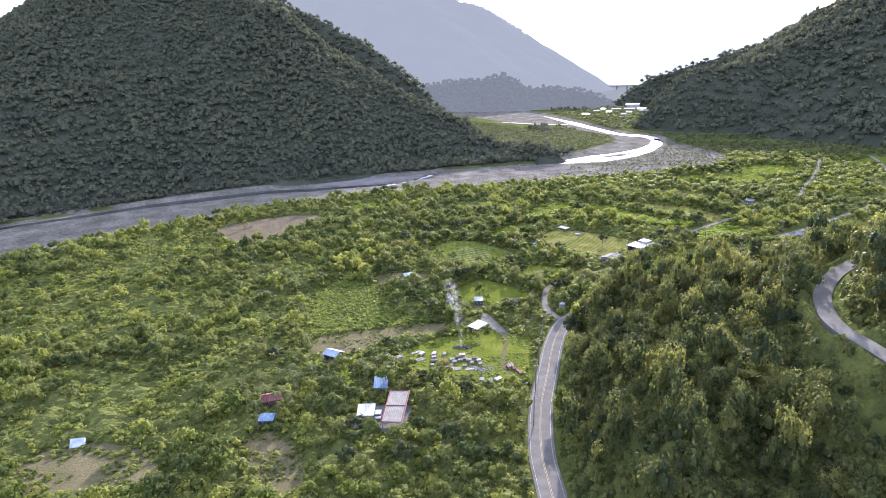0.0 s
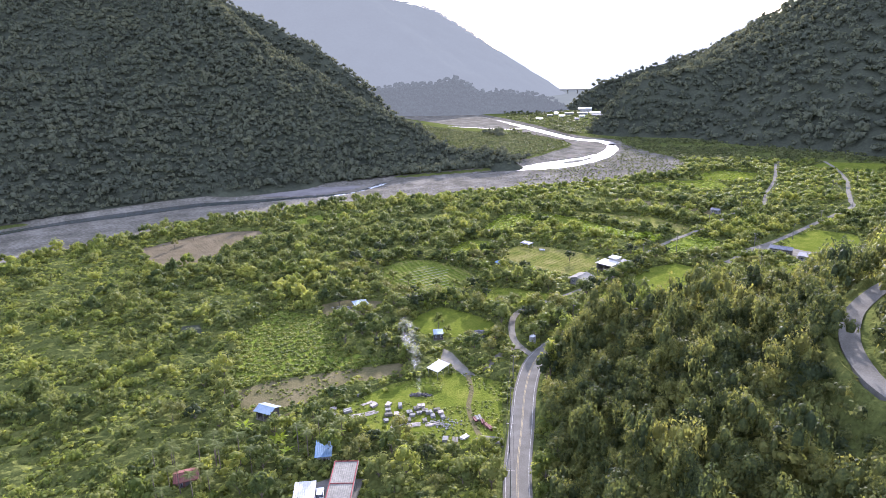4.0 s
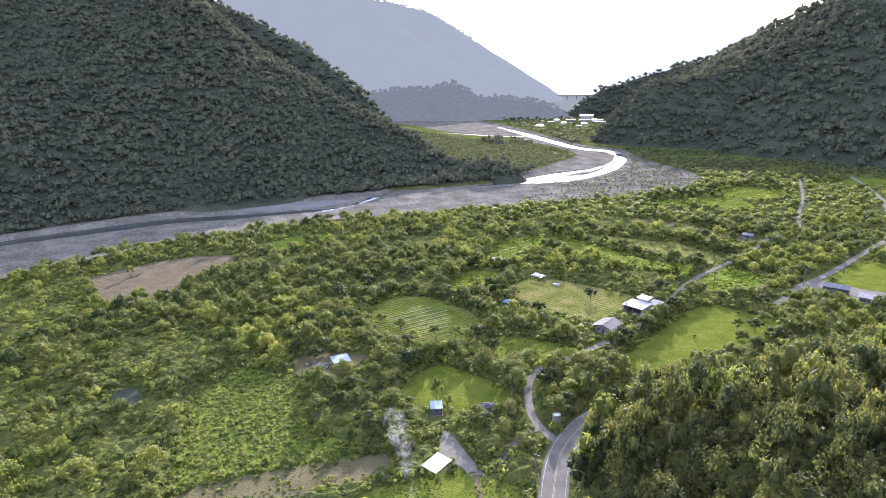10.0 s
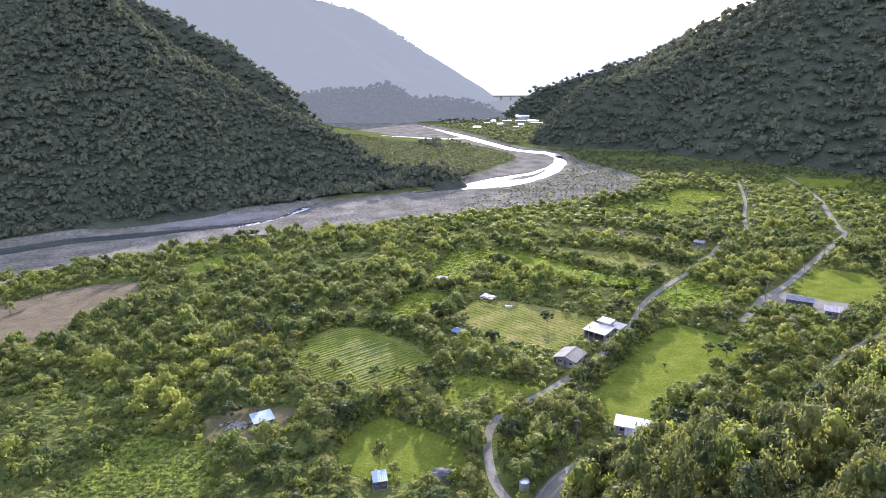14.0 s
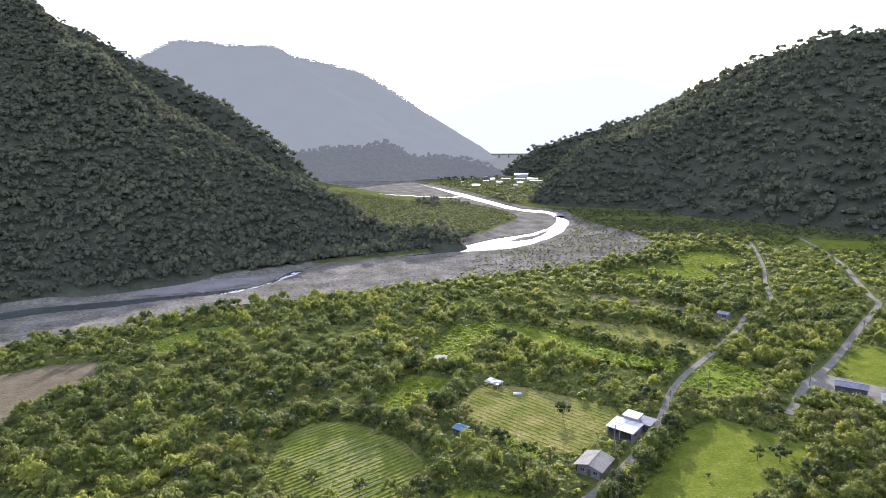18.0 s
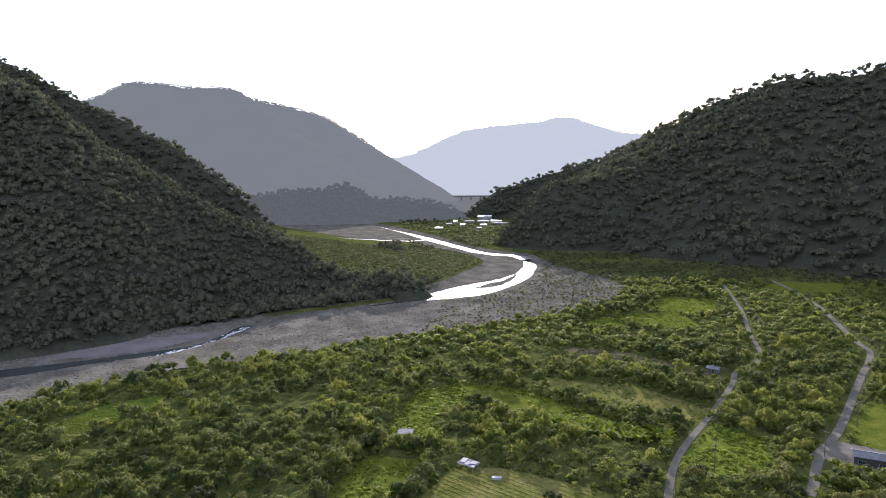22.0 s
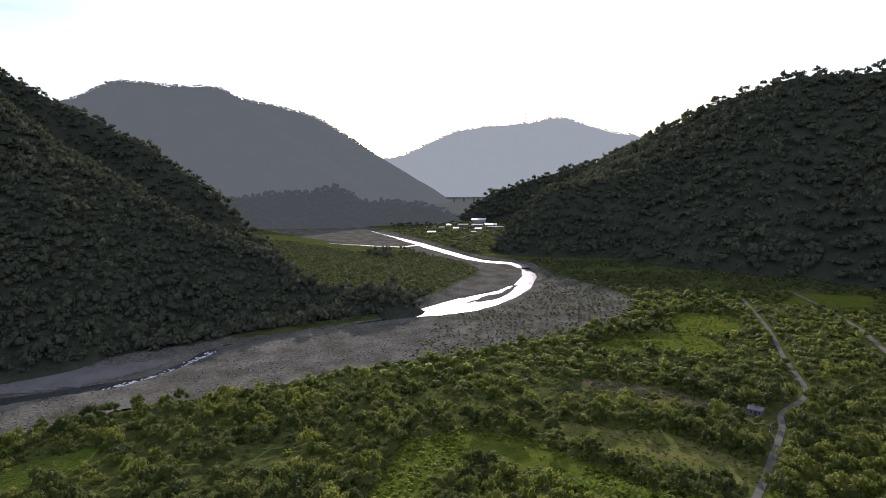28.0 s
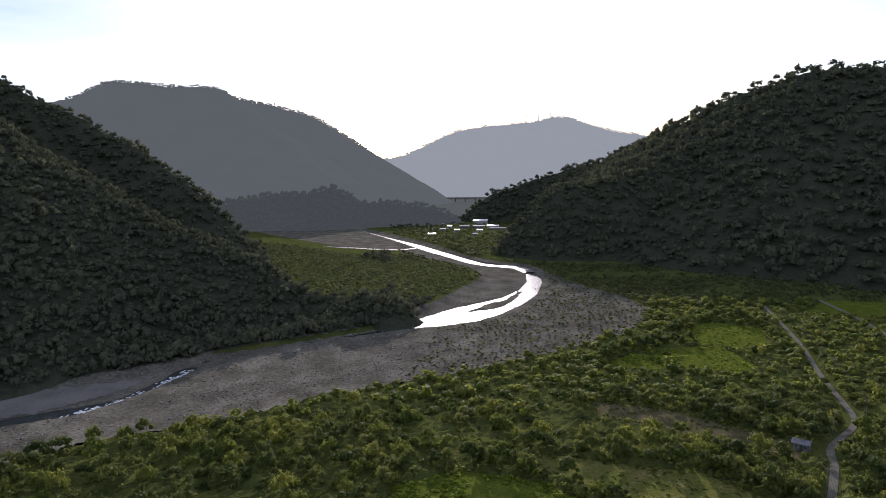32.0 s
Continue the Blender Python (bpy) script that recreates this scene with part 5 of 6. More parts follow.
# ---------------------------------------------------------------- buildings
def sheet_roof(parent, x0, y0, x1, y1, z_low, z_high, mat, axis="y", over=0.4, pitch="mono", name="roof", label=""):
    """Corrugated sheet over a rectangle, falling along one axis: mono pitch, or a gable with its ridge in the middle."""
    bm = bmesh.new()
    x0, y0, x1, y1 = x0 - over, y0 - over, x1 + over, y1 + over
    long0, long1 = (x0, x1) if axis == "y" else (y0, y1)
    a, b = (y0, y1) if axis == "y" else (x0, x1)
    runs = ((a, z_low, b, z_high),) if pitch == "mono" else ((a, z_low, (a + b) / 2, z_high), (b, z_low, (a + b) / 2, z_high))
    n = max(4, int((long1 - long0) / 0.45))
    for p, zp, q, zq in runs:
        cols = []
        for k in range(2 * n + 1):
            u = long0 + (long1 - long0) * k / (2 * n)
            lift = 0.05 if k % 2 else 0.0
            col = []
            for w, z in ((p, zp), (q, zq)):
                for dz in (0.0, -0.07):
                    col.append(bm.verts.new((u, w, z + lift + dz) if axis == "y" else (w, u, z + lift + dz)))
            cols.append(col)
        for c, d in zip(cols, cols[1:]):
            bm.faces.new((c[0], d[0], d[2], c[2]))
            bm.faces.new((c[1], c[3], d[3], d[1]))
            bm.faces.new((c[0], c[1], d[1], d[0]))
            bm.faces.new((c[2], d[2], d[3], c[3]))
        bm.faces.new((cols[0][0], cols[0][2], cols[0][3], cols[0][1]))
        bm.faces.new((cols[-1][0], cols[-1][1], cols[-1][3], cols[-1][2]))
    bmesh.ops.recalc_face_normals(bm, faces=bm.faces[:])
    roof = part(name, bm, mat, parent, label)
    if pitch == "gable":
        bm = bmesh.new()
        m = (a + b) / 2
        if axis == "y":
            box(bm, x0, m - 0.16, z_high + 0.03, x1, m + 0.16, z_high + 0.10)
        else:
            box(bm, m - 0.16, y0, z_high + 0.03, m + 0.16, y1, z_high + 0.10)
        part("ridge_cap", bm, mat, roof)
    return roof


def pierced(m, us, zs, solid, y0, y1):
    """One slab with holes: cells between the breaks us and zs, kept where solid(u, z)."""
    bm = bmesh.new()
    us, zs = sorted(set(us)), sorted(set(zs))
    v = {(i, k, f): bm.verts.new(m @ Vector((u, y, z))) for i, u in enumerate(us) for k, z in enumerate(zs) for f, y in ((0, y0), (1, y1))}
    full = {(i, k) for i in range(len(us) - 1) for k in range(len(zs) - 1) if solid((us[i] + us[i + 1]) / 2, (zs[k] + zs[k + 1]) / 2)}
    for i, k in full:
        for f in (0, 1):
            q = [v[i, k, f], v[i + 1, k, f], v[i + 1, k + 1, f], v[i, k + 1, f]]
            bm.faces.new(q if f == 0 else q[::-1])
        for di, dk, a, b in ((-1, 0, (i, k), (i, k + 1)), (1, 0, (i + 1, k), (i + 1, k + 1)), (0, -1, (i, k), (i + 1, k)), (0, 1, (i, k + 1), (i + 1, k + 1))):
            if (i + di, k + dk) not in full:
                bm.faces.new((v[(*a, 0)], v[(*b, 0)], v[(*b, 1)], v[(*a, 1)]))
    bmesh.ops.delete(bm, geom=[q for q in bm.verts if not q.link_faces], context="VERTS")
    bmesh.ops.recalc_face_normals(bm, faces=bm.faces[:])
    return bm


def wall_with_openings(parent, a, b, height, openings, mat, thick=0.18):
    """A wall from a to b; openings: (from, to, sill, head) along it, filled with a window or a door."""
    a, b = Vector((*a, 0)), Vector((*b, 0))
    d = b - a
    m = Matrix.Translation(a) @ Matrix.Rotation(math.atan2(d.y, d.x), 4, "Z")
    us, zs = [0.0, d.length], [0.0, height]
    for u0, u1, z0, z1 in openings:
        us += [u0, u1]
        zs += [z0, z1]
    part("wall", pierced(m, us, zs, lambda u, z: not any(u0 < u < u1 and z0 < z < z1 for u0, u1, z0, z1 in openings), 0, thick), mat, parent)
    for u0, u1, z0, z1 in openings:
        bm = bmesh.new()
        if z0 > 0:
            box(bm, u0, 0.05, z0, u1, 0.10, z1, m)
            pane = part("window", bm, GLASS, parent, "dark glazed window")
            c = (u0 + u1) / 2
            part("window_frame", pierced(m, [u0, u0 + 0.07, c - 0.03, c + 0.03, u1 - 0.07, u1], [z0, z0 + 0.07, z1 - 0.07, z1],
                                         lambda u, z: not (z0 + 0.07 < z < z1 - 0.07 and (u0 + 0.07 < u < c - 0.03 or c + 0.03 < u < u1 - 0.07)), 0.02, 0.13), METAL, pane)
        else:
            box(bm, u0, 0.06, 0.02, u1, 0.11, z1, m)
            part("door", bm, WALL_DARK, parent, "dark wooden door")


def house(x, y, turn, w, d, h, roof_mat, wall_mat, label, rise=1.2, axis="y", pitch="gable", open_front=False, roof_label="", over=0.5):
    """A single-storey building w wide and d deep round its middle."""
    ob = new("house")
    ob.matrix_world = pose(x, y, float(land(x, y)), 0, 0, turn)
    x0, x1, y0, y1 = -w / 2, w / 2, -d / 2, d / 2
    if open_front:
        for px, py in ((x0 + 0.15, y0 + 0.15), (x1 - 0.15, y0 + 0.15), (0.0, y0 + 0.15)):
            bm = bmesh.new()
            box(bm, px - 0.09, py - 0.09, 0, px + 0.09, py + 0.09, h)
            part("post", bm, TIMBER, ob)
    else:
        wall_with_openings(ob, (x0, y0), (x1, y0), h, [(w * 0.12, w * 0.32, 0.9, 2.0), (w * 0.44, w * 0.44 + 0.95, 0, 2.05), (w * 0.68, w * 0.88, 0.9, 2.0)], wall_mat)
    wall_with_openings(ob, (x1, y0), (x1, y1), h, [(d * 0.35, d * 0.6, 0.9, 2.0)], wall_mat)
    wall_with_openings(ob, (x1, y1), (x0, y1), h, [(w * 0.3, w * 0.5, 0.9, 2.0)], wall_mat)
    wall_with_openings(ob, (x0, y1), (x0, y0), h, [(d * 0.4, d * 0.65, 0.9, 2.0)], wall_mat)
    bm = bmesh.new()
    box(bm, x0 - 0.3, y0 - 0.3, -0.3, x1 + 0.3, y1 + 0.3, 0.08)
    part("floor_slab", bm, CONCRETE, ob)
    sheet_roof(ob, x0, y0, x1, y1, h, h + rise, roof_mat, axis, over, pitch, label=roof_label)
    if pitch == "gable":
        for s in (0, 1):
            bm = bmesh.new()
            if axis == "y":
                u = x0 if s == 0 else x1 - 0.18
                vs = [bm.verts.new((u + e, yy, zz)) for e in (0, 0.18) for yy, zz in ((y0, h), (y1, h), (0, h + rise - 0.12))]
            else:
                u = y0 if s == 0 else y1 - 0.18
                vs = [bm.verts.new((xx, u + e, zz)) for e in (0, 0.18) for xx, zz in ((x0, h), (x1, h), (0, h + rise - 0.12))]
            for f in ((0, 1, 2), (3, 5, 4), (0, 3, 4, 1), (1, 4, 5, 2), (2, 5, 3, 0)):
                bm.faces.new([vs[i] for i in f])
            bmesh.ops.recalc_face_normals(bm, faces=bm.faces[:])
            part("gable", bm, wall_mat, ob)
    return tagged(ob, label, "house")


def shelter(x, y, turn, w, d, h0, h1, roof_mat, label, axis="y", rows=2, trim=None, name="shelter"):
    """A sheet roof on posts."""
    ob = new(name)
    ob.matrix_world = pose(x, y, float(land(x, y)), 0, 0, turn)
    for px in (-w / 2 + 0.2, w / 2 - 0.2):
        for k in range(rows + 1):
            py = -d / 2 + 0.2 + (d - 0.4) * k / rows
            f = (py + d / 2) / d if axis == "y" else (px + w / 2) / w
            bm = bmesh.new()
            rod(bm, (px, py, -0.1), (px, py, h0 + (h1 - h0) * f), 0.06)
            part("post", bm, METAL, ob)
    sheet_roof(ob, -w / 2, -d / 2, w / 2, d / 2, h0, h1, roof_mat, axis, 0.2)
    if trim:
        for a, b in (((-w / 2, -d / 2), (w / 2, -d / 2)), ((-w / 2, d / 2), (w / 2, d / 2)), ((-w / 2, 0), (w / 2, 0)), ((-w / 2, -d / 2), (-w / 2, d / 2)), ((w / 2, -d / 2), (w / 2, d / 2))):
            def top(q):
                return h0 + (h1 - h0) * ((q[1] + d / 2) / d if axis == "y" else (q[0] + w / 2) / w) + 0.1
            bm = bmesh.new()
            rod(bm, (*a, top(a)), (*b, top(b)), 0.11, sides=6)
            part("trim", bm, trim, ob, "red painted edging")
    return tagged(ob, label, "shelter")


house(44.2, 297.4, -38, 6.6, 7.6, 2.7, ROOF_TAN, WALL_GREY, "farmhouse with a weathered grey gabled sheet roof", 1.2, axis="x", over=0.9)
house(59.2, 316.8, -44, 8.0, 6.6, 3.2, ROOF_WHITE, WALL_GREY, "flat white-roofed house with an open dark front", 0.5, pitch="mono", open_front=True)
house(63.2, 321.2, -44, 4.2, 3.6, 4.6, ROOF_WHITE, WALL_PALE, "raised white-roofed room behind the open house", 0.3, pitch="mono")
house(67.5, 320.2, -44, 3.6, 4.4, 2.7, ROOF_GREY, WALL_GREY, "small grey-roofed lean-to beside the house", 0.4, pitch="mono")
house(149.7, 342.8, -33, 9.6, 5.4, 3.2, ROOF_GREY, WALL_DARK, "dark-walled farmhouse with a grey sheet roof", 1.0)
house(157.0, 331.0, -33, 7.4, 5.0, 2.8, ROOF_GREY, WALL_GREY, "low grey-roofed shed beside the farmhouse", 0.5, pitch="mono")
house(149.4, 434.6, -44, 4.8, 4.0, 2.6, ROOF_GREY, WALL_GREY, "small grey shed beside the farm lane", 0.8)
house(51.0, 255.5, -24, 8.2, 4.2, 2.6, ROOF_WHITE, WALL_GREY, "house with a long white sheet roof among trees", 0.5, pitch="mono")
house(50.8, 251.6, -24, 5.0, 3.4, 2.3, ROOF_GREY, WALL_GREY, "grey-roofed annexe of the white-roofed house", 0.9)
house(-48.8, 263.6, 28, 4.8, 4.2, 2.6, ROOF_PALE_BLUE, WALL_DARK, "small shed with a pale blue sheet roof", 0.4, pitch="mono")
house(-15.0, 236.6, 10, 3.0, 3.4, 2.3, ROOF_PALE_BLUE, WALL_DARK, "tiny hut with a pale blue roof on the lawn", 0.35, pitch="mono", over=0.25)
house(8.6, 320.0, -42, 3.3, 3.2, 2.4, ROOF_BLUE, WALL_DARK, "little hut with a blue roof beside the mown field", 0.6)
house(-37.4, 164.5, 12, 3.2, 6.0, 2.8, ROOF_BLUE, WALL_GREY, "narrow building with a blue sheet roof among trees", 0.3, pitch="mono")
house(-58.3, 182.6, -20, 4.7, 4.0, 2.6, ROOF_PALE_BLUE, WALL_DARK, "open-sided hut with a pale blue gabled roof", 0.9, open_front=True)
house(-67.0, 153.0, 25, 4.6, 4.0, 2.6, ROOF_RED, WALL_RED, "small hut with a faded red roof between palms", 0.9)
house(-64.0, 143.0, 10, 3.2, 2.6, 2.2, ROOF_BLUE, WALL_DARK, "tiny dark shed with a blue roof under trees", 0.3, pitch="mono")
shelter(-29.5, 150.2, 4, 5.4, 15.0, 3.4, 4.2, ROOF_TAN, "long carport with weathered tan roof and red edging", rows=3, trim=RED_TRIM, name="carport")
shelter(-37.6, 148.8, 10, 4.4, 4.8, 2.6, 3.2, ROOF_WHITE, "small white awning beside the yard", rows=1, name="awning")
shelter(-12.6, 208.6, -38, 4.4, 5.4, 3.0, 3.7, ROOF_WHITE, "open workshop under a cream sheet roof", rows=2, name="workshop")
ruin = shelter(23.2, 355.8, -44, 6.0, 3.6, 2.0, 2.4, ROOF_GREY, "low field shelter patched with torn white sheets", rows=1)
for px, py, w, d, turn in ((-1.9, 0.3, 1.7, 2.4, 8), (0.1, -0.5, 1.5, 1.9, -12), (1.7, 0.6, 1.9, 1.6, 15), (2.6, -1.2, 1.0, 1.3, 30)):
    bm = bmesh.new()
    box(bm, -w / 2, -d / 2, 0, w / 2, d / 2, 0.04, pose(px, py, 2.36 + 0.11 * py, 7, rng.uniform(-4, 4), turn))
    part("roof_patch", bm, ROOF_WHITE, ruin, "loose white sheet")
shelter(4.4, 383.5, -10, 5.0, 4.0, 1.6, 1.7, ROOF_GREY, "low grey platform in the grass field", rows=1, name="platform")


def utility_pole(x, y, height=9.0, turn=0.0, arms=1):
    ob = new("utility_pole")
    ob.matrix_world = pose(x, y, float(land(x, y)), 0, 0, turn)
    bm = bmesh.new()
    rod(bm, (0, 0, -0.3), (0, 0, height), 0.17, 0.11, 10)
    part("pole", bm, CONCRETE, ob)
    for k in range(arms):
        bm = bmesh.new()
        box(bm, -0.9, -0.05, height - 0.5 - 0.8 * k, 0.9, 0.05, height - 0.4 - 0.8 * k)
        arm = part("crossarm", bm, TIMBER, ob)
        for u in (-0.8, 0.0, 0.8):
            bm = bmesh.new()
            rod(bm, (u, 0, height - 0.4 - 0.8 * k), (u, 0, height - 0.2 - 0.8 * k), 0.05, 0.03, 6)
            part("insulator", bm, WALL_GREY, arm)
    return tagged(ob, "tall grey concrete utility pole with a crossarm", "utility pole", "poles along the roads")


POLE_LINES = (
    ((8.0, 150.0), (8.4, 168.5), (9.2, 186.0), (10.6, 205.4), (34.0, 248.0), (52.6, 306.1), (78.5, 329.5), (99.0, 345.1), (135.2, 405.0), (168.5, 443.5), (188.5, 452.0), (214.0, 500.0), (237.0, 551.0), (262.0, 605.0)),
    ((108.0, 262.0), (126.0, 310.0), (139.5, 350.0), (168.0, 370.5), (198.5, 403.0), (237.0, 441.0), (257.0, 504.0), (296.0, 543.0)),
)
for line in POLE_LINES:
    for a, b in zip(line, line[1:] + ((2 * line[-1][0] - line[-2][0], 2 * line[-1][1] - line[-2][1]),)):
        utility_pole(*a, 9.0, math.degrees(math.atan2(b[1] - a[1], b[0] - a[0])) - 90)
    for a, b in zip(line, line[1:]):
        turn = math.atan2(b[1] - a[1], b[0] - a[0]) - math.pi / 2
        span = tagged(new("power_line"), "thin dark power lines sagging between poles", "cable", "spans of power line")
        za, zb = float(land(*a)), float(land(*b))
        for u in (-0.8, 0.0, 0.8):
            ox, oy = u * math.cos(turn), u * math.sin(turn)
            rows = []
            bm = bmesh.new()
            for k in range(9):
                t = k / 8
                c = Vector((a[0] + (b[0] - a[0]) * t + ox, a[1] + (b[1] - a[1]) * t + oy, 8.8 + za * (1 - t) + zb * t - 3.6 * t * (1 - t)))
                rows.append([bm.verts.new(c + Vector((0.03 * math.cos(turn) * e, 0.03 * math.sin(turn) * e, z))) for e, z in ((-1, 0.0), (1, 0.0), (0, 0.05))])
            for p, q in zip(rows, rows[1:]):
                for e in range(3):
                    bm.faces.new((p[e], p[(e + 1) % 3], q[(e + 1) % 3], q[e]))
            part("wire", bm, RUBBER, span)


# ---------------------------------------------------------------- yard clutter
def car(x, y, turn):
    ob = new("car")
    ob.matrix_world = pose(x, y, 0.06, 0, 0, turn)
    bm = bmesh.new()
    side = [(-2.15, 0.35), (-2.2, 0.75), (-1.9, 0.98), (-0.95, 1.05), (1.55, 1.08), (2.1, 0.98), (2.15, 0.4)]
    loops = [[bm.verts.new((w, u, z)) for u, z in side] for w in (-0.86, 0.86)]
    n = len(side)
    for i in range(n):
        j = (i + 1) % n
        bm.faces.new((loops[0][i], loops[0][j], loops[1][j], loops[1][i]))
    bm.faces.new(loops[0])
    bm.faces.new(loops[1][::-1])
    bmesh.ops.recalc_face_normals(bm, faces=bm.faces[:])
    bmesh.ops.bevel(bm, geom=bm.edges[:], offset=0.08, segments=2, affect="EDGES")
    body = part("body", bm, CAR_WHITE, ob, smooth=False)
    bm = bmesh.new()
    lo = [bm.verts.new(p) for p in ((-0.80, -0.95, 1.04), (0.80, -0.95, 1.04), (0.80, 1.75, 1.06), (-0.80, 1.75, 1.06))]
    hi = [bm.verts.new(p) for p in ((-0.64, -0.25, 1.52), (0.64, -0.25, 1.52), (0.64, 1.35, 1.54), (-0.64, 1.35, 1.54))]
    bm.faces.new(hi)
    for i in range(4):
        bm.faces.new((lo[i], lo[(i + 1) % 4], hi[(i + 1) % 4], hi[i]))
    part("windows", bm, GLASS, ob, "dark tinted glass")
    bm = bmesh.new()
    box(bm, -0.66, -0.27, 1.52, 0.66, 1.37, 1.58, bevel=0.03)
    part("roof", bm, CAR_WHITE, ob)
    for wx in (-0.80, 0.80):
        for wy in (-1.35, 1.35):
            bm = bmesh.new()
            rod(bm, (wx - 0.11, wy, 0.32), (wx + 0.11, wy, 0.32), 0.32, sides=16)
            wheel = part("wheel", bm, RUBBER, ob)
            bm = bmesh.new()
            rod(bm, (wx - 0.12, wy, 0.32), (wx + 0.12, wy, 0.32), 0.19, sides=12)
            part("rim", bm, METAL, wheel)
    for wx in (-0.62, 0.62):
        bm = bmesh.new()
        box(bm, wx - 0.18, -2.22, 0.66, wx + 0.18, -2.12, 0.80, bevel=0.02)
        part("headlight", bm, GLASS, body)
    return tagged(ob, "white parked car on the dark yard", "car")


car(-34.7, 150.3, 192)
bm = bmesh.new()
for k in range(90):
    r = rng.uniform(0.15, 0.6)
    box(bm, -r, -0.5 * r, 0, r, 0.5 * r, 0.5 * r, pose(rng.normal(-55.2, 1.5), rng.normal(263.4, 1.0), 0.05 + rng.uniform(0, 0.5), rng.uniform(-30, 30), rng.uniform(-30, 30), rng.uniform(0, 180)))
tagged(part("scrap_heap", bm, WALL_GREY), "heap of grey scrap beside the blue-roofed shed", "heap", kind="stuff")


def block_stack(x, y, turn, w, d, layers, mat, label, name="block_stack"):
    """Slabs or boards piled with uneven ends."""
    ob = new(name)
    ob.matrix_world = pose(x, y, 0.05, 0, 0, turn)
    z = 0.0
    for k in range(layers):
        t = rng.uniform(0.16, 0.28)
        for j in range(2):
            bm = bmesh.new()
            u0 = -w / 2 + j * w / 2 + rng.uniform(-0.08, 0.08)
            box(bm, u0 + 0.03, -d / 2 + rng.uniform(-0.2, 0.2), z, u0 + w / 2 - 0.03, d / 2 + rng.uniform(-0.2, 0.2), z + t - 0.02, bevel=0.015)
            part("slab", bm, mat, ob)
        z += t
    return tagged(ob, label, "stack", "stacks in the yard")


for k, (px, py, w, d, n) in enumerate((
        (-25.0, 186.6, 1.5, 1.1, 4), (-24.6, 184.6, 2.2, 1.2, 3), (-22.4, 185.2, 2.0, 1.2, 3), (-22.0, 189.4, 1.1, 2.2, 4), (-20.6, 183.4, 1.3, 1.0, 3),
        (-18.9, 186.2, 1.6, 1.3, 3), (-17.9, 184.6, 1.2, 1.5, 3), (-17.2, 188.0, 1.5, 1.4, 4), (-16.0, 189.4, 2.0, 1.3, 4), (-16.2, 186.0, 1.4, 1.2, 3),
        (-14.8, 187.2, 1.2, 1.7, 3), (-13.4, 186.0, 1.8, 1.3, 4), (-12.2, 184.6, 1.3, 1.6, 3), (-11.3, 187.6, 1.9, 1.2, 4), (-10.1, 186.0, 1.4, 1.4, 4),
        (-9.4, 184.2, 1.2, 1.2, 3), (-18.6, 182.2, 1.1, 1.6, 3), (-20.0, 181.0, 1.5, 1.0, 2), (-24.8, 181.6, 1.6, 1.2, 3), (-14.2, 182.4, 1.2, 1.4, 2))):
    block_stack(px, py, (14, 20, 104, 18)[k % 4] + rng.uniform(-7, 7), w, d, n, (WALL_GREY, CONCRETE, TIMBER, WALL_GREY, CONCRETE, WALL_GREY)[k % 6], "pile of pale grey salvaged slabs on the grass")
for px, py, mt in ((-36.5, 186.0, WALL_GREY), (-39.5, 184.5, TIMBER), (-41.0, 186.5, TIMBER), (-29.6, 189.5, TIMBER), (-25.5, 190.0, TIMBER), (-39.0, 193.5, WALL_GREY), (-36.0, 195.2, WALL_GREY),
                   (-8.0, 173.5, WALL_GREY), (-5.4, 173.0, CONCRETE), (-3.0, 174.6, WALL_PALE), (0.4, 184.0, WALL_GREY)):
    block_stack(px, py, rng.uniform(0, 180), 1.5, 2.2, 3, mt, "low stack of weathered boards on the grass")
for px, py, turn, n in ((-29.8, 185.6, 32, 12), (-31.5, 190.5, 40, 8), (-21.5, 180.0, 48, 12), (-17.0, 180.2, 20, 14), (-12.0, 181.0, 24, 10), (-33.5, 184.0, 15, 8)):
    ob = new("plank_pile")
    ob.matrix_world = pose(px, py, 0.06, 0, 0, turn)
    for k in range(n):
        bm = bmesh.new()
        u = rng.uniform(-0.9, 0.9)
        box(bm, -1.7 + rng.uniform(-0.5, 0.5), u - 0.09, 0.07 * (k // 4), 1.7 + rng.uniform(-0.5, 0.5), u + 0.09, 0.07 * (k // 4) + 0.06, pose(0, 0, 0, 0, 0, rng.uniform(-9, 9)))
        part("plank", bm, TIMBER, ob)
    tagged(ob, "loose pile of weathered grey planks on the grass", "plank pile", "stacks in the yard")
bm = bmesh.new()
for k in range(110):
    px, py = rng.normal(-9.0, 2.4), rng.normal(181.0, 1.3)
    r = rng.uniform(0.1, 0.26)
    box(bm, -r, -0.7 * r, -0.05, r, 0.7 * r, 0.8 * r, pose(px, py, 0.06, rng.uniform(-20, 20), rng.uniform(-20, 20), rng.uniform(0, 180)))
tagged(part("rubble", bm, WALL_GREY), "scattered broken concrete rubble on the grass", "rubble", kind="stuff")
for px, py in ((-0.4, 183.2), (1.6, 182.0), (2.6, 180.6), (3.6, 179.2)):
    block_stack(px, py, 20 + rng.uniform(-15, 15), 1.0, 2.0, 3, WALL_RED, "rusty red stack of timber and scrap")
bm = bmesh.new()
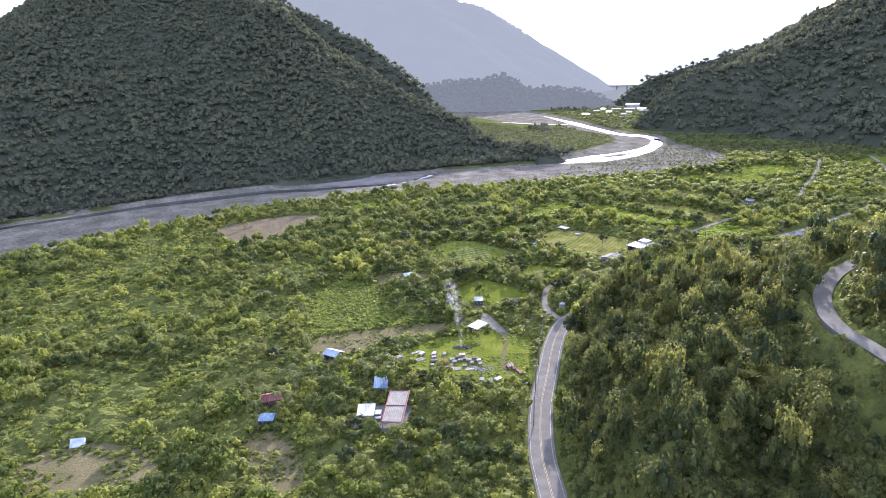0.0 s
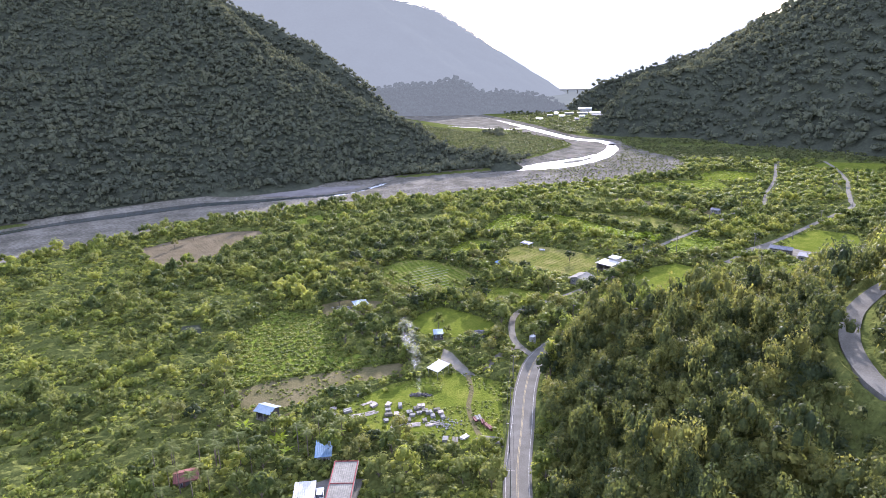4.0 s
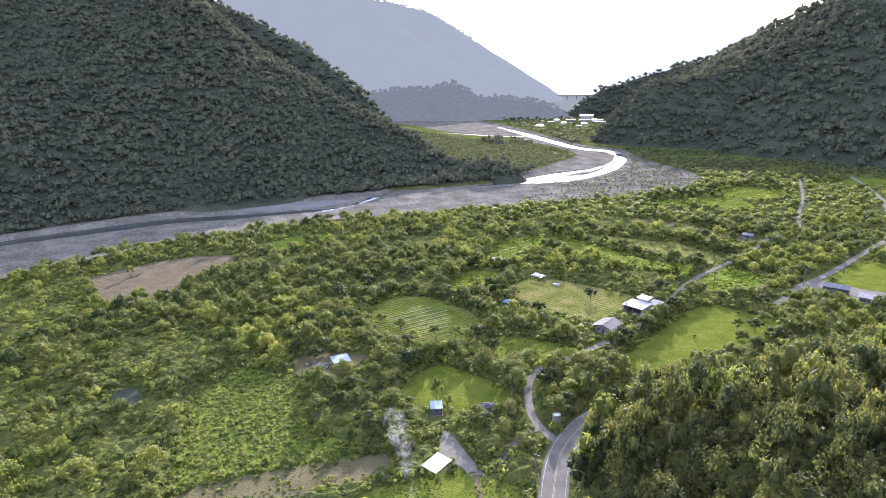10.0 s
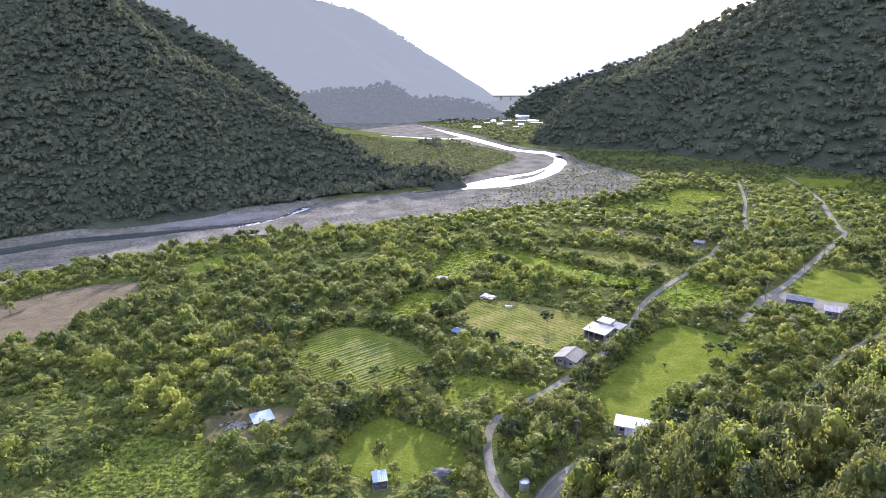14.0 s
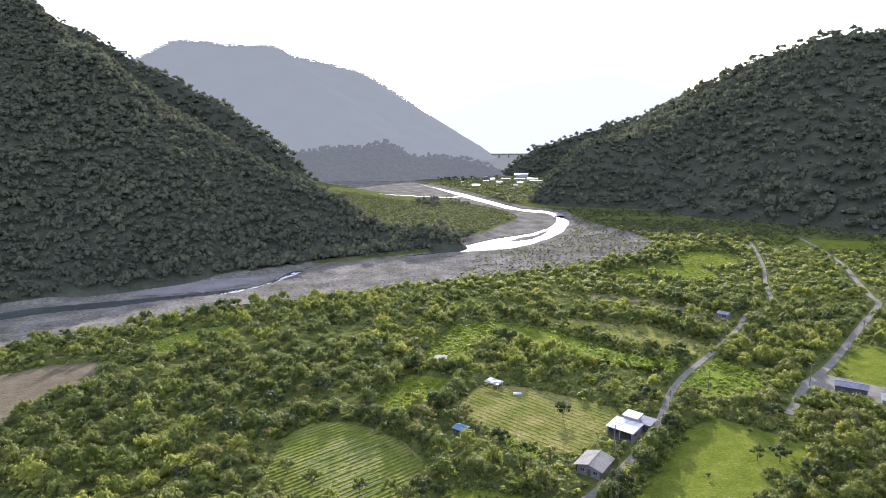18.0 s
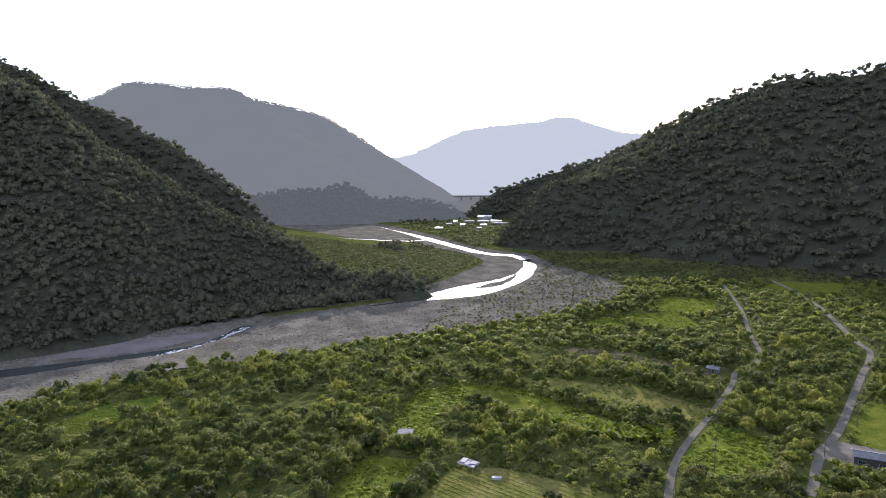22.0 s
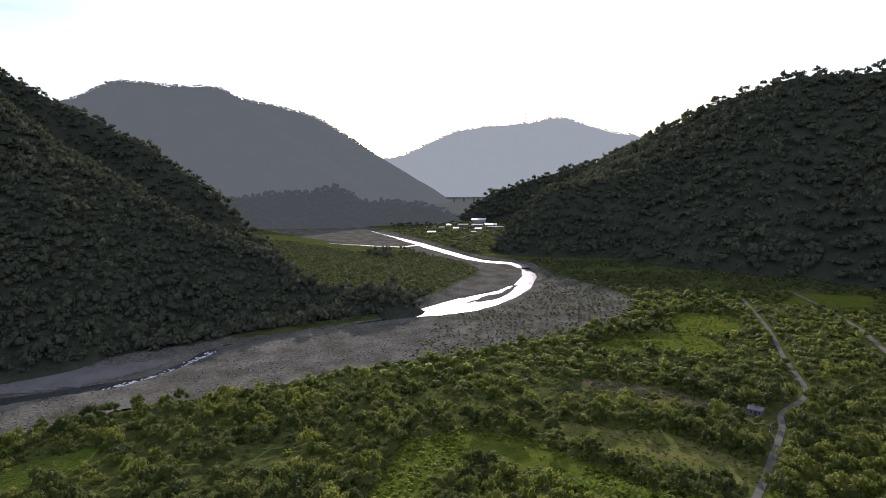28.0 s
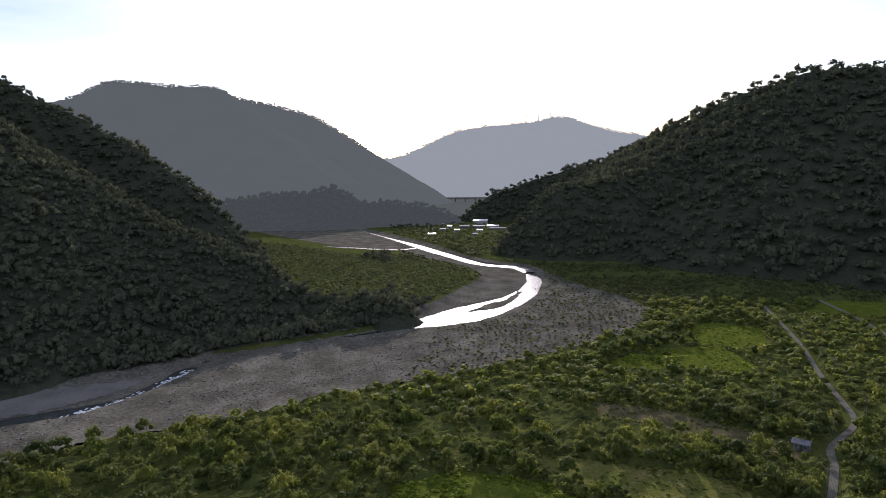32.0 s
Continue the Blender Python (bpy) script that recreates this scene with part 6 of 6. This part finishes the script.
for k in range(120):
    a = rng.uniform(0, 6.28)
    r = rng.uniform(0, 1) ** 0.5
    box(bm, -0.5 * rng.uniform(0.5, 1.6), -0.06, 0, 0.5 * rng.uniform(0.5, 1.6), 0.06, 0.12, pose(-17 + 3.2 * r * math.cos(a), 196 + 1.1 * r * math.sin(a), 0.05 + 0.5 * (1 - r), rng.uniform(-25, 25), rng.uniform(-25, 25), rng.uniform(0, 180)))
tagged(part("ash_heap", bm, SMOKE_ASH), "smouldering heap of charred branches and ash", "heap", kind="stuff")


def smoke_material():
    mat = bpy.data.materials.new("thin_smoke")
    mat.use_nodes = True
    nt = mat.node_tree
    nt.nodes.remove(nt.nodes["Principled BSDF"])
    clear = nt.nodes.new("ShaderNodeBsdfTransparent")
    lit = nt.nodes.new("ShaderNodeBsdfTranslucent")
    lit.inputs["Color"].default_value = (0.86, 0.90, 0.95, 1)
    geo = nt.nodes.new("ShaderNodeNewGeometry")
    wisps = nt.nodes.new("ShaderNodeTexNoise")
    wisps.inputs["Scale"].default_value, wisps.inputs["Detail"].default_value, wisps.inputs["Distortion"].default_value = 0.45, 5.0, 1.2
    spread = nt.nodes.new("ShaderNodeMapRange")
    spread.inputs["From Min"].default_value, spread.inputs["From Max"].default_value, spread.inputs["To Max"].default_value = 0.45, 0.80, 0.055
    mixed = nt.nodes.new("ShaderNodeMixShader")
    nt.links.new(geo.outputs["Position"], wisps.inputs["Vector"])
    nt.links.new(wisps.outputs["Fac"], spread.inputs["Value"])
    nt.links.new(spread.outputs["Result"], mixed.inputs["Fac"])
    nt.links.new(clear.outputs["BSDF"], mixed.inputs[1])
    nt.links.new(lit.outputs["BSDF"], mixed.inputs[2])
    nt.links.new(mixed.outputs["Shader"], nt.nodes["Material Output"].inputs["Surface"])
    return mat


bm = bmesh.new()
for k in range(13):
    t = k / 12
    r = 0.5 + 2.1 * t
    made = bmesh.ops.create_icosphere(bm, subdivisions=3, radius=1.0, matrix=pose(-17.2 - 3.0 * t * t + 0.5 * math.sin(3.1 * k), 196.2 + 1.5 * t, 0.9 + 20.0 * t) @ Matrix.Diagonal((r, r, 1.25 * r, 1)))["verts"]
    for v in made:
        v.co += 0.32 * r * noise.noise_vector(v.co * (0.9 / r))
tagged(part("smoke_plume", bm, smoke_material(), smooth=True), "thin blue-white smoke rising from the burn pile", "smoke", kind="stuff")
tagged(flat_patch("concrete_pad", [(-1.3, 173.6), (1.2, 176.2), (7.0, 175.4), (7.0, 171.0), (2.5, 171.5)], 0.07, CONCRETE), "rough concrete pad at the roadside", "pad", kind="structure")
tagged(flat_patch("concrete_pad", [(95.5, 339.4), (97.9, 342.5), (104.2, 339.5), (101.8, 336.5)], 0.07, CONCRETE), "bare concrete pad beside the lane", "pad", kind="structure")

# rock, tank, box
bm = bmesh.new()
bmesh.ops.create_icosphere(bm, subdivisions=4, radius=1.0)
for v in bm.verts:
    k = 1 + 0.28 * noise.noise(v.co * 1.6) + 0.12 * noise.noise(v.co * 4.1)
    v.co = Vector((v.co.x * 3.4 * k, v.co.y * 2.4 * k, v.co.z * 2.3 * k + 0.4))
ob = part("boulder", bm, material("dark_rock", ((0.3, (0.04, 0.04, 0.04)), (0.6, (0.10, 0.10, 0.095))), 0.6, 0.9, 0.1, 2.0, 2.0))
ob.matrix_world = pose(0.0, 238.0, 0)
tagged(ob, "large dark boulder at the edge of the lawn", "boulder")
ob = new("water_tank")
ob.matrix_world = pose(18.2, 232.0, 0)
bm = bmesh.new()
rod(bm, (0, 0, 0.5), (0, 0, 3.4), 1.15, sides=24)
part("drum", bm, METAL, ob)
bm = bmesh.new()
rod(bm, (0, 0, 3.4), (0, 0, 3.85), 1.15, 0.35, 24)
part("lid", bm, METAL, ob)
bm = bmesh.new()
rod(bm, (0, 0, -0.1), (0, 0, 0.5), 1.25, sides=24)
part("base", bm, CONCRETE, ob)
tagged(ob, "round silver water tank on a concrete base", "water tank")
bm = bmesh.new()
box(bm, -1.5, -0.6, 0.0, 1.5, 0.6, 0.8, bevel=0.08)
ob = part("storage_box", bm, ROOF_WHITE)
ob.matrix_world = pose(30.8, 348.2, 0.04, 0, 0, -12)
tagged(ob, "long white storage box lying in the field", "box")


# ---------------------------------------------------------------- bananas and palms
def blade(bm, length, width, lift, droop, turn, z):
    """A long arching leaf with a fold along its middle."""
    n = 6
    prev = None
    c, s = math.cos(turn), math.sin(turn)
    for k in range(n + 1):
        t = k / n
        u, zz = length * t * (1 - 0.25 * droop * t), z + lift * t - droop * length * t * t * 0.75
        w = width * math.sin(math.pi * min(1, 0.08 + 0.92 * t)) * 0.5
        row = [bm.verts.new((u * c - e * s, u * s + e * c, zz + 0.25 * abs(e))) for e in (-w, 0.0, w)]
        if prev:
            bm.faces.new((prev[0], prev[1], row[1], row[0]))
            bm.faces.new((prev[1], prev[2], row[2], row[1]))
        prev = row


def banana_plant():
    ob = new("banana_plant")
    bm = bmesh.new()
    rod(bm, (0, 0, -0.1), (0, 0, 1.6), 0.16, 0.10, 8)
    part("stem", bm, material("banana_stem", ((0.3, (0.09, 0.11, 0.03)), (0.7, (0.20, 0.20, 0.08))), 1.5, 0.8), ob)
    for k in range(9):
        bm = bmesh.new()
        blade(bm, 2.1 + 0.5 * math.sin(5.0 * k), 0.62, 1.6 - 0.9 * (k % 3) / 2, 0.45 + 0.2 * (k % 2), 2.4 * k, 1.5)
        part("leaf", bm, LEAF_BANANA, ob)
    return tagged(ob, "banana plant with broad arching bright green leaves", "banana plant", "banana plants of the valley")


first = banana_plant()
first.matrix_world = pose(72, 378, 0)
spots = []
while len(spots) < 95:
    t, e = rng.uniform(0, 1), rng.normal()
    spots.append((58 + 38 * t + 2.0 * e, 388 - 24 * t + 3.4 * rng.normal()))
spots += [(20 + 10 * rng.uniform(), 303 + 6 * rng.normal()) for _ in range(9)] + [(-22 + 4 * rng.normal(), 271 + 2.5 * rng.normal()) for _ in range(8)] + [(-47 + 5 * rng.normal(), 167 + 4 * rng.normal()) for _ in range(7)] + [(8 + 3 * rng.normal(), 118 + 3 * rng.normal()) for _ in range(3)]
for px, py in spots:
    if from_line(px, py, LANE) > 3:
        copy_thing(first, pose(px, py, 0, 0, 0, rng.uniform(0, 360)) @ Matrix.Scale(rng.uniform(1.0, 1.6), 4))


def palm(height):
    ob = new("palm_tree")
    bm = bmesh.new()
    rod(bm, (0, 0, -0.2), (0.1, 0.05, height), 0.13, 0.09, 8)
    part("trunk", bm, BARK, ob)
    for k in range(11):
        bm = bmesh.new()
        turn = 2.4 * k
        c, s = math.cos(turn), math.sin(turn)
        lift = 0.9 - 0.12 * k
        for j in range(9):
            t = (j + 1) / 9
            u, zz = 2.0 * t, height + lift * t - 0.9 * t * t
            for e in (-1, 1):
                q = [(u - 0.12, 0), (u + 0.10, 0), (u + 0.45 * (1 - 0.4 * t), e * 0.75 * math.sin(math.pi * min(0.95, 0.2 + 0.75 * t)))]
                bm.faces.new([bm.verts.new((a * c - b * s + 0.1, a * s + b * c + 0.05, zz - 0.35 * abs(b))) for a, b in q])
        part("frond", bm, LEAF_TREE, ob)
    return tagged(ob, "slender betel palm with a tuft of arching fronds", "palm", "palms round the hut")


first = palm(8.5)
first.matrix_world = pose(-66, 158, 0)
for px, py in ((-62, 158), (-70, 154), (-64, 162), (-60, 156), (-57, 160), (-73, 158), (-75, 154), (-53, 157), (-41, 163), (-62, 150), (-36, 168), (-34, 170), (-40, 170), (-44, 165), (-69, 149), (-66, 148), (-62, 146), (-70, 145), (-59, 148), (-65, 139.5), (8.8, 321.5)):
    copy_thing(first, pose(px, py, 0, 0, 0, rng.uniform(0, 360)) @ Matrix.Scale(rng.uniform(0.75, 1.1) if py < 300 else 0.6, 4))


# ---------------------------------------------------------------- far village, viaduct and masts
for k, (x0, y0, x1, y1, depth, h) in enumerate((
        (110, 1471, 143, 1461, 8, 3), (161, 1373, 179, 1368, 14, 5), (202, 1462, 229, 1454, 22, 9), (186, 1366, 206, 1360, 14, 5), (213, 1369, 233, 1363, 14, 5),
        (208, 1320, 236, 1313, 10, 4), (143, 1305, 152, 1303, 10, 4), (162, 1223, 170, 1221, 9, 4), (92, 1250, 104, 1247, 9, 3), (154, 1025, 160, 1023, 6, 3), (139, 1379, 147, 1377, 10, 5), (120, 1330, 130, 1328, 9, 4), (180, 1290, 190, 1288, 9, 4))):
    w = math.dist((x0, y0), (x1, y1))
    depth = 0.55 * depth
    house((x0 + x1) / 2, (y0 + y1) / 2, math.degrees(math.atan2(y1 - y0, x1 - x0)), w, depth, 0.8 * h, (ROOF_BRIGHT, ROOF_GREY, ROOF_BRIGHT, ROOF_WHITE)[k % 4], (WALL_PALE, WALL_GREY)[k % 2], "village building with a long bright sheet roof", 0.14 * depth, pitch="mono")
ob = new("viaduct")
bm = bmesh.new()
box(bm, -260, -6, 13, 260, 6, 16)
part("deck", bm, CONCRETE, ob)
for k in range(14):
    bm = bmesh.new()
    box(bm, -252 + 38 * k, -4, -1, -248 + 38 * k, 4, 13)
    part("pier", bm, CONCRETE, ob)
ob.matrix_world = pose(330, 2550, 0, 0, 0, -3)
tagged(ob, "low concrete viaduct across the far plain", "viaduct")


def mast(x, y, z, height):
    ob = new("mast")
    ob.matrix_world = pose(x, y, z)
    bm = bmesh.new()
    for sx in (-1, 1):
        for sy in (-1, 1):
            rod(bm, (3.6 * sx, 3.6 * sy, -12), (1.0 * sx, 1.0 * sy, height), 1.1, sides=4)
    part("leg_frame", bm, METAL, ob)
    for k in range(1, 7):
        f = k / 7
        r = 3.2 - 2.4 * f
        bm = bmesh.new()
        for a, b in (((-r, -r), (r, -r)), ((r, -r), (r, r)), ((r, r), (-r, r)), ((-r, r), (-r, -r))):
            rod(bm, (*a, height * f), (*b, height * (f + 0.08)), 0.7, sides=4)
        part("brace", bm, METAL, ob)
    return tagged(ob, "tall lattice mast on the distant summit", "mast", "masts on the summit")


for px, pz, hh in ((722, 386, 34), (937, 408, 58), (1011, 420, 32), (1086, 426, 38)):
    mast(px, 3954, pz + 18, hh)


# a tarpaulin tent in the clearing and a dark dug-out among the scrub
ob = new("tent")
bm = bmesh.new()
vs = [bm.verts.new(q) for q in ((-1.8, -1.4, 0), (1.8, -1.4, 0), (1.8, 1.4, 0), (-1.8, 1.4, 0), (-1.7, 0, 1.9), (1.7, 0.1, 1.8))]
for f in ((0, 1, 5, 4), (2, 3, 4, 5), (1, 2, 5), (3, 0, 4)):
    bm.faces.new([vs[i] for i in f])
part("cover", bm, TARP, ob)
bm = bmesh.new()
rod(bm, (-1.9, 0, 1.88), (1.9, 0.1, 1.80), 0.05)
part("ridge_pole", bm, TIMBER, ob)
ob.matrix_world = pose(-110, 128.5, 0.05, 0, 0, 20)
tagged(ob, "small grey tarpaulin shelter in the clearing", "tent")
tagged(flat_patch("pit", [(-111, 235), (-114, 244), (-108, 246), (-102, 236)], 0.05, MOUNTAIN), "dark bare hollow among the scrub", "hollow", kind="structure")
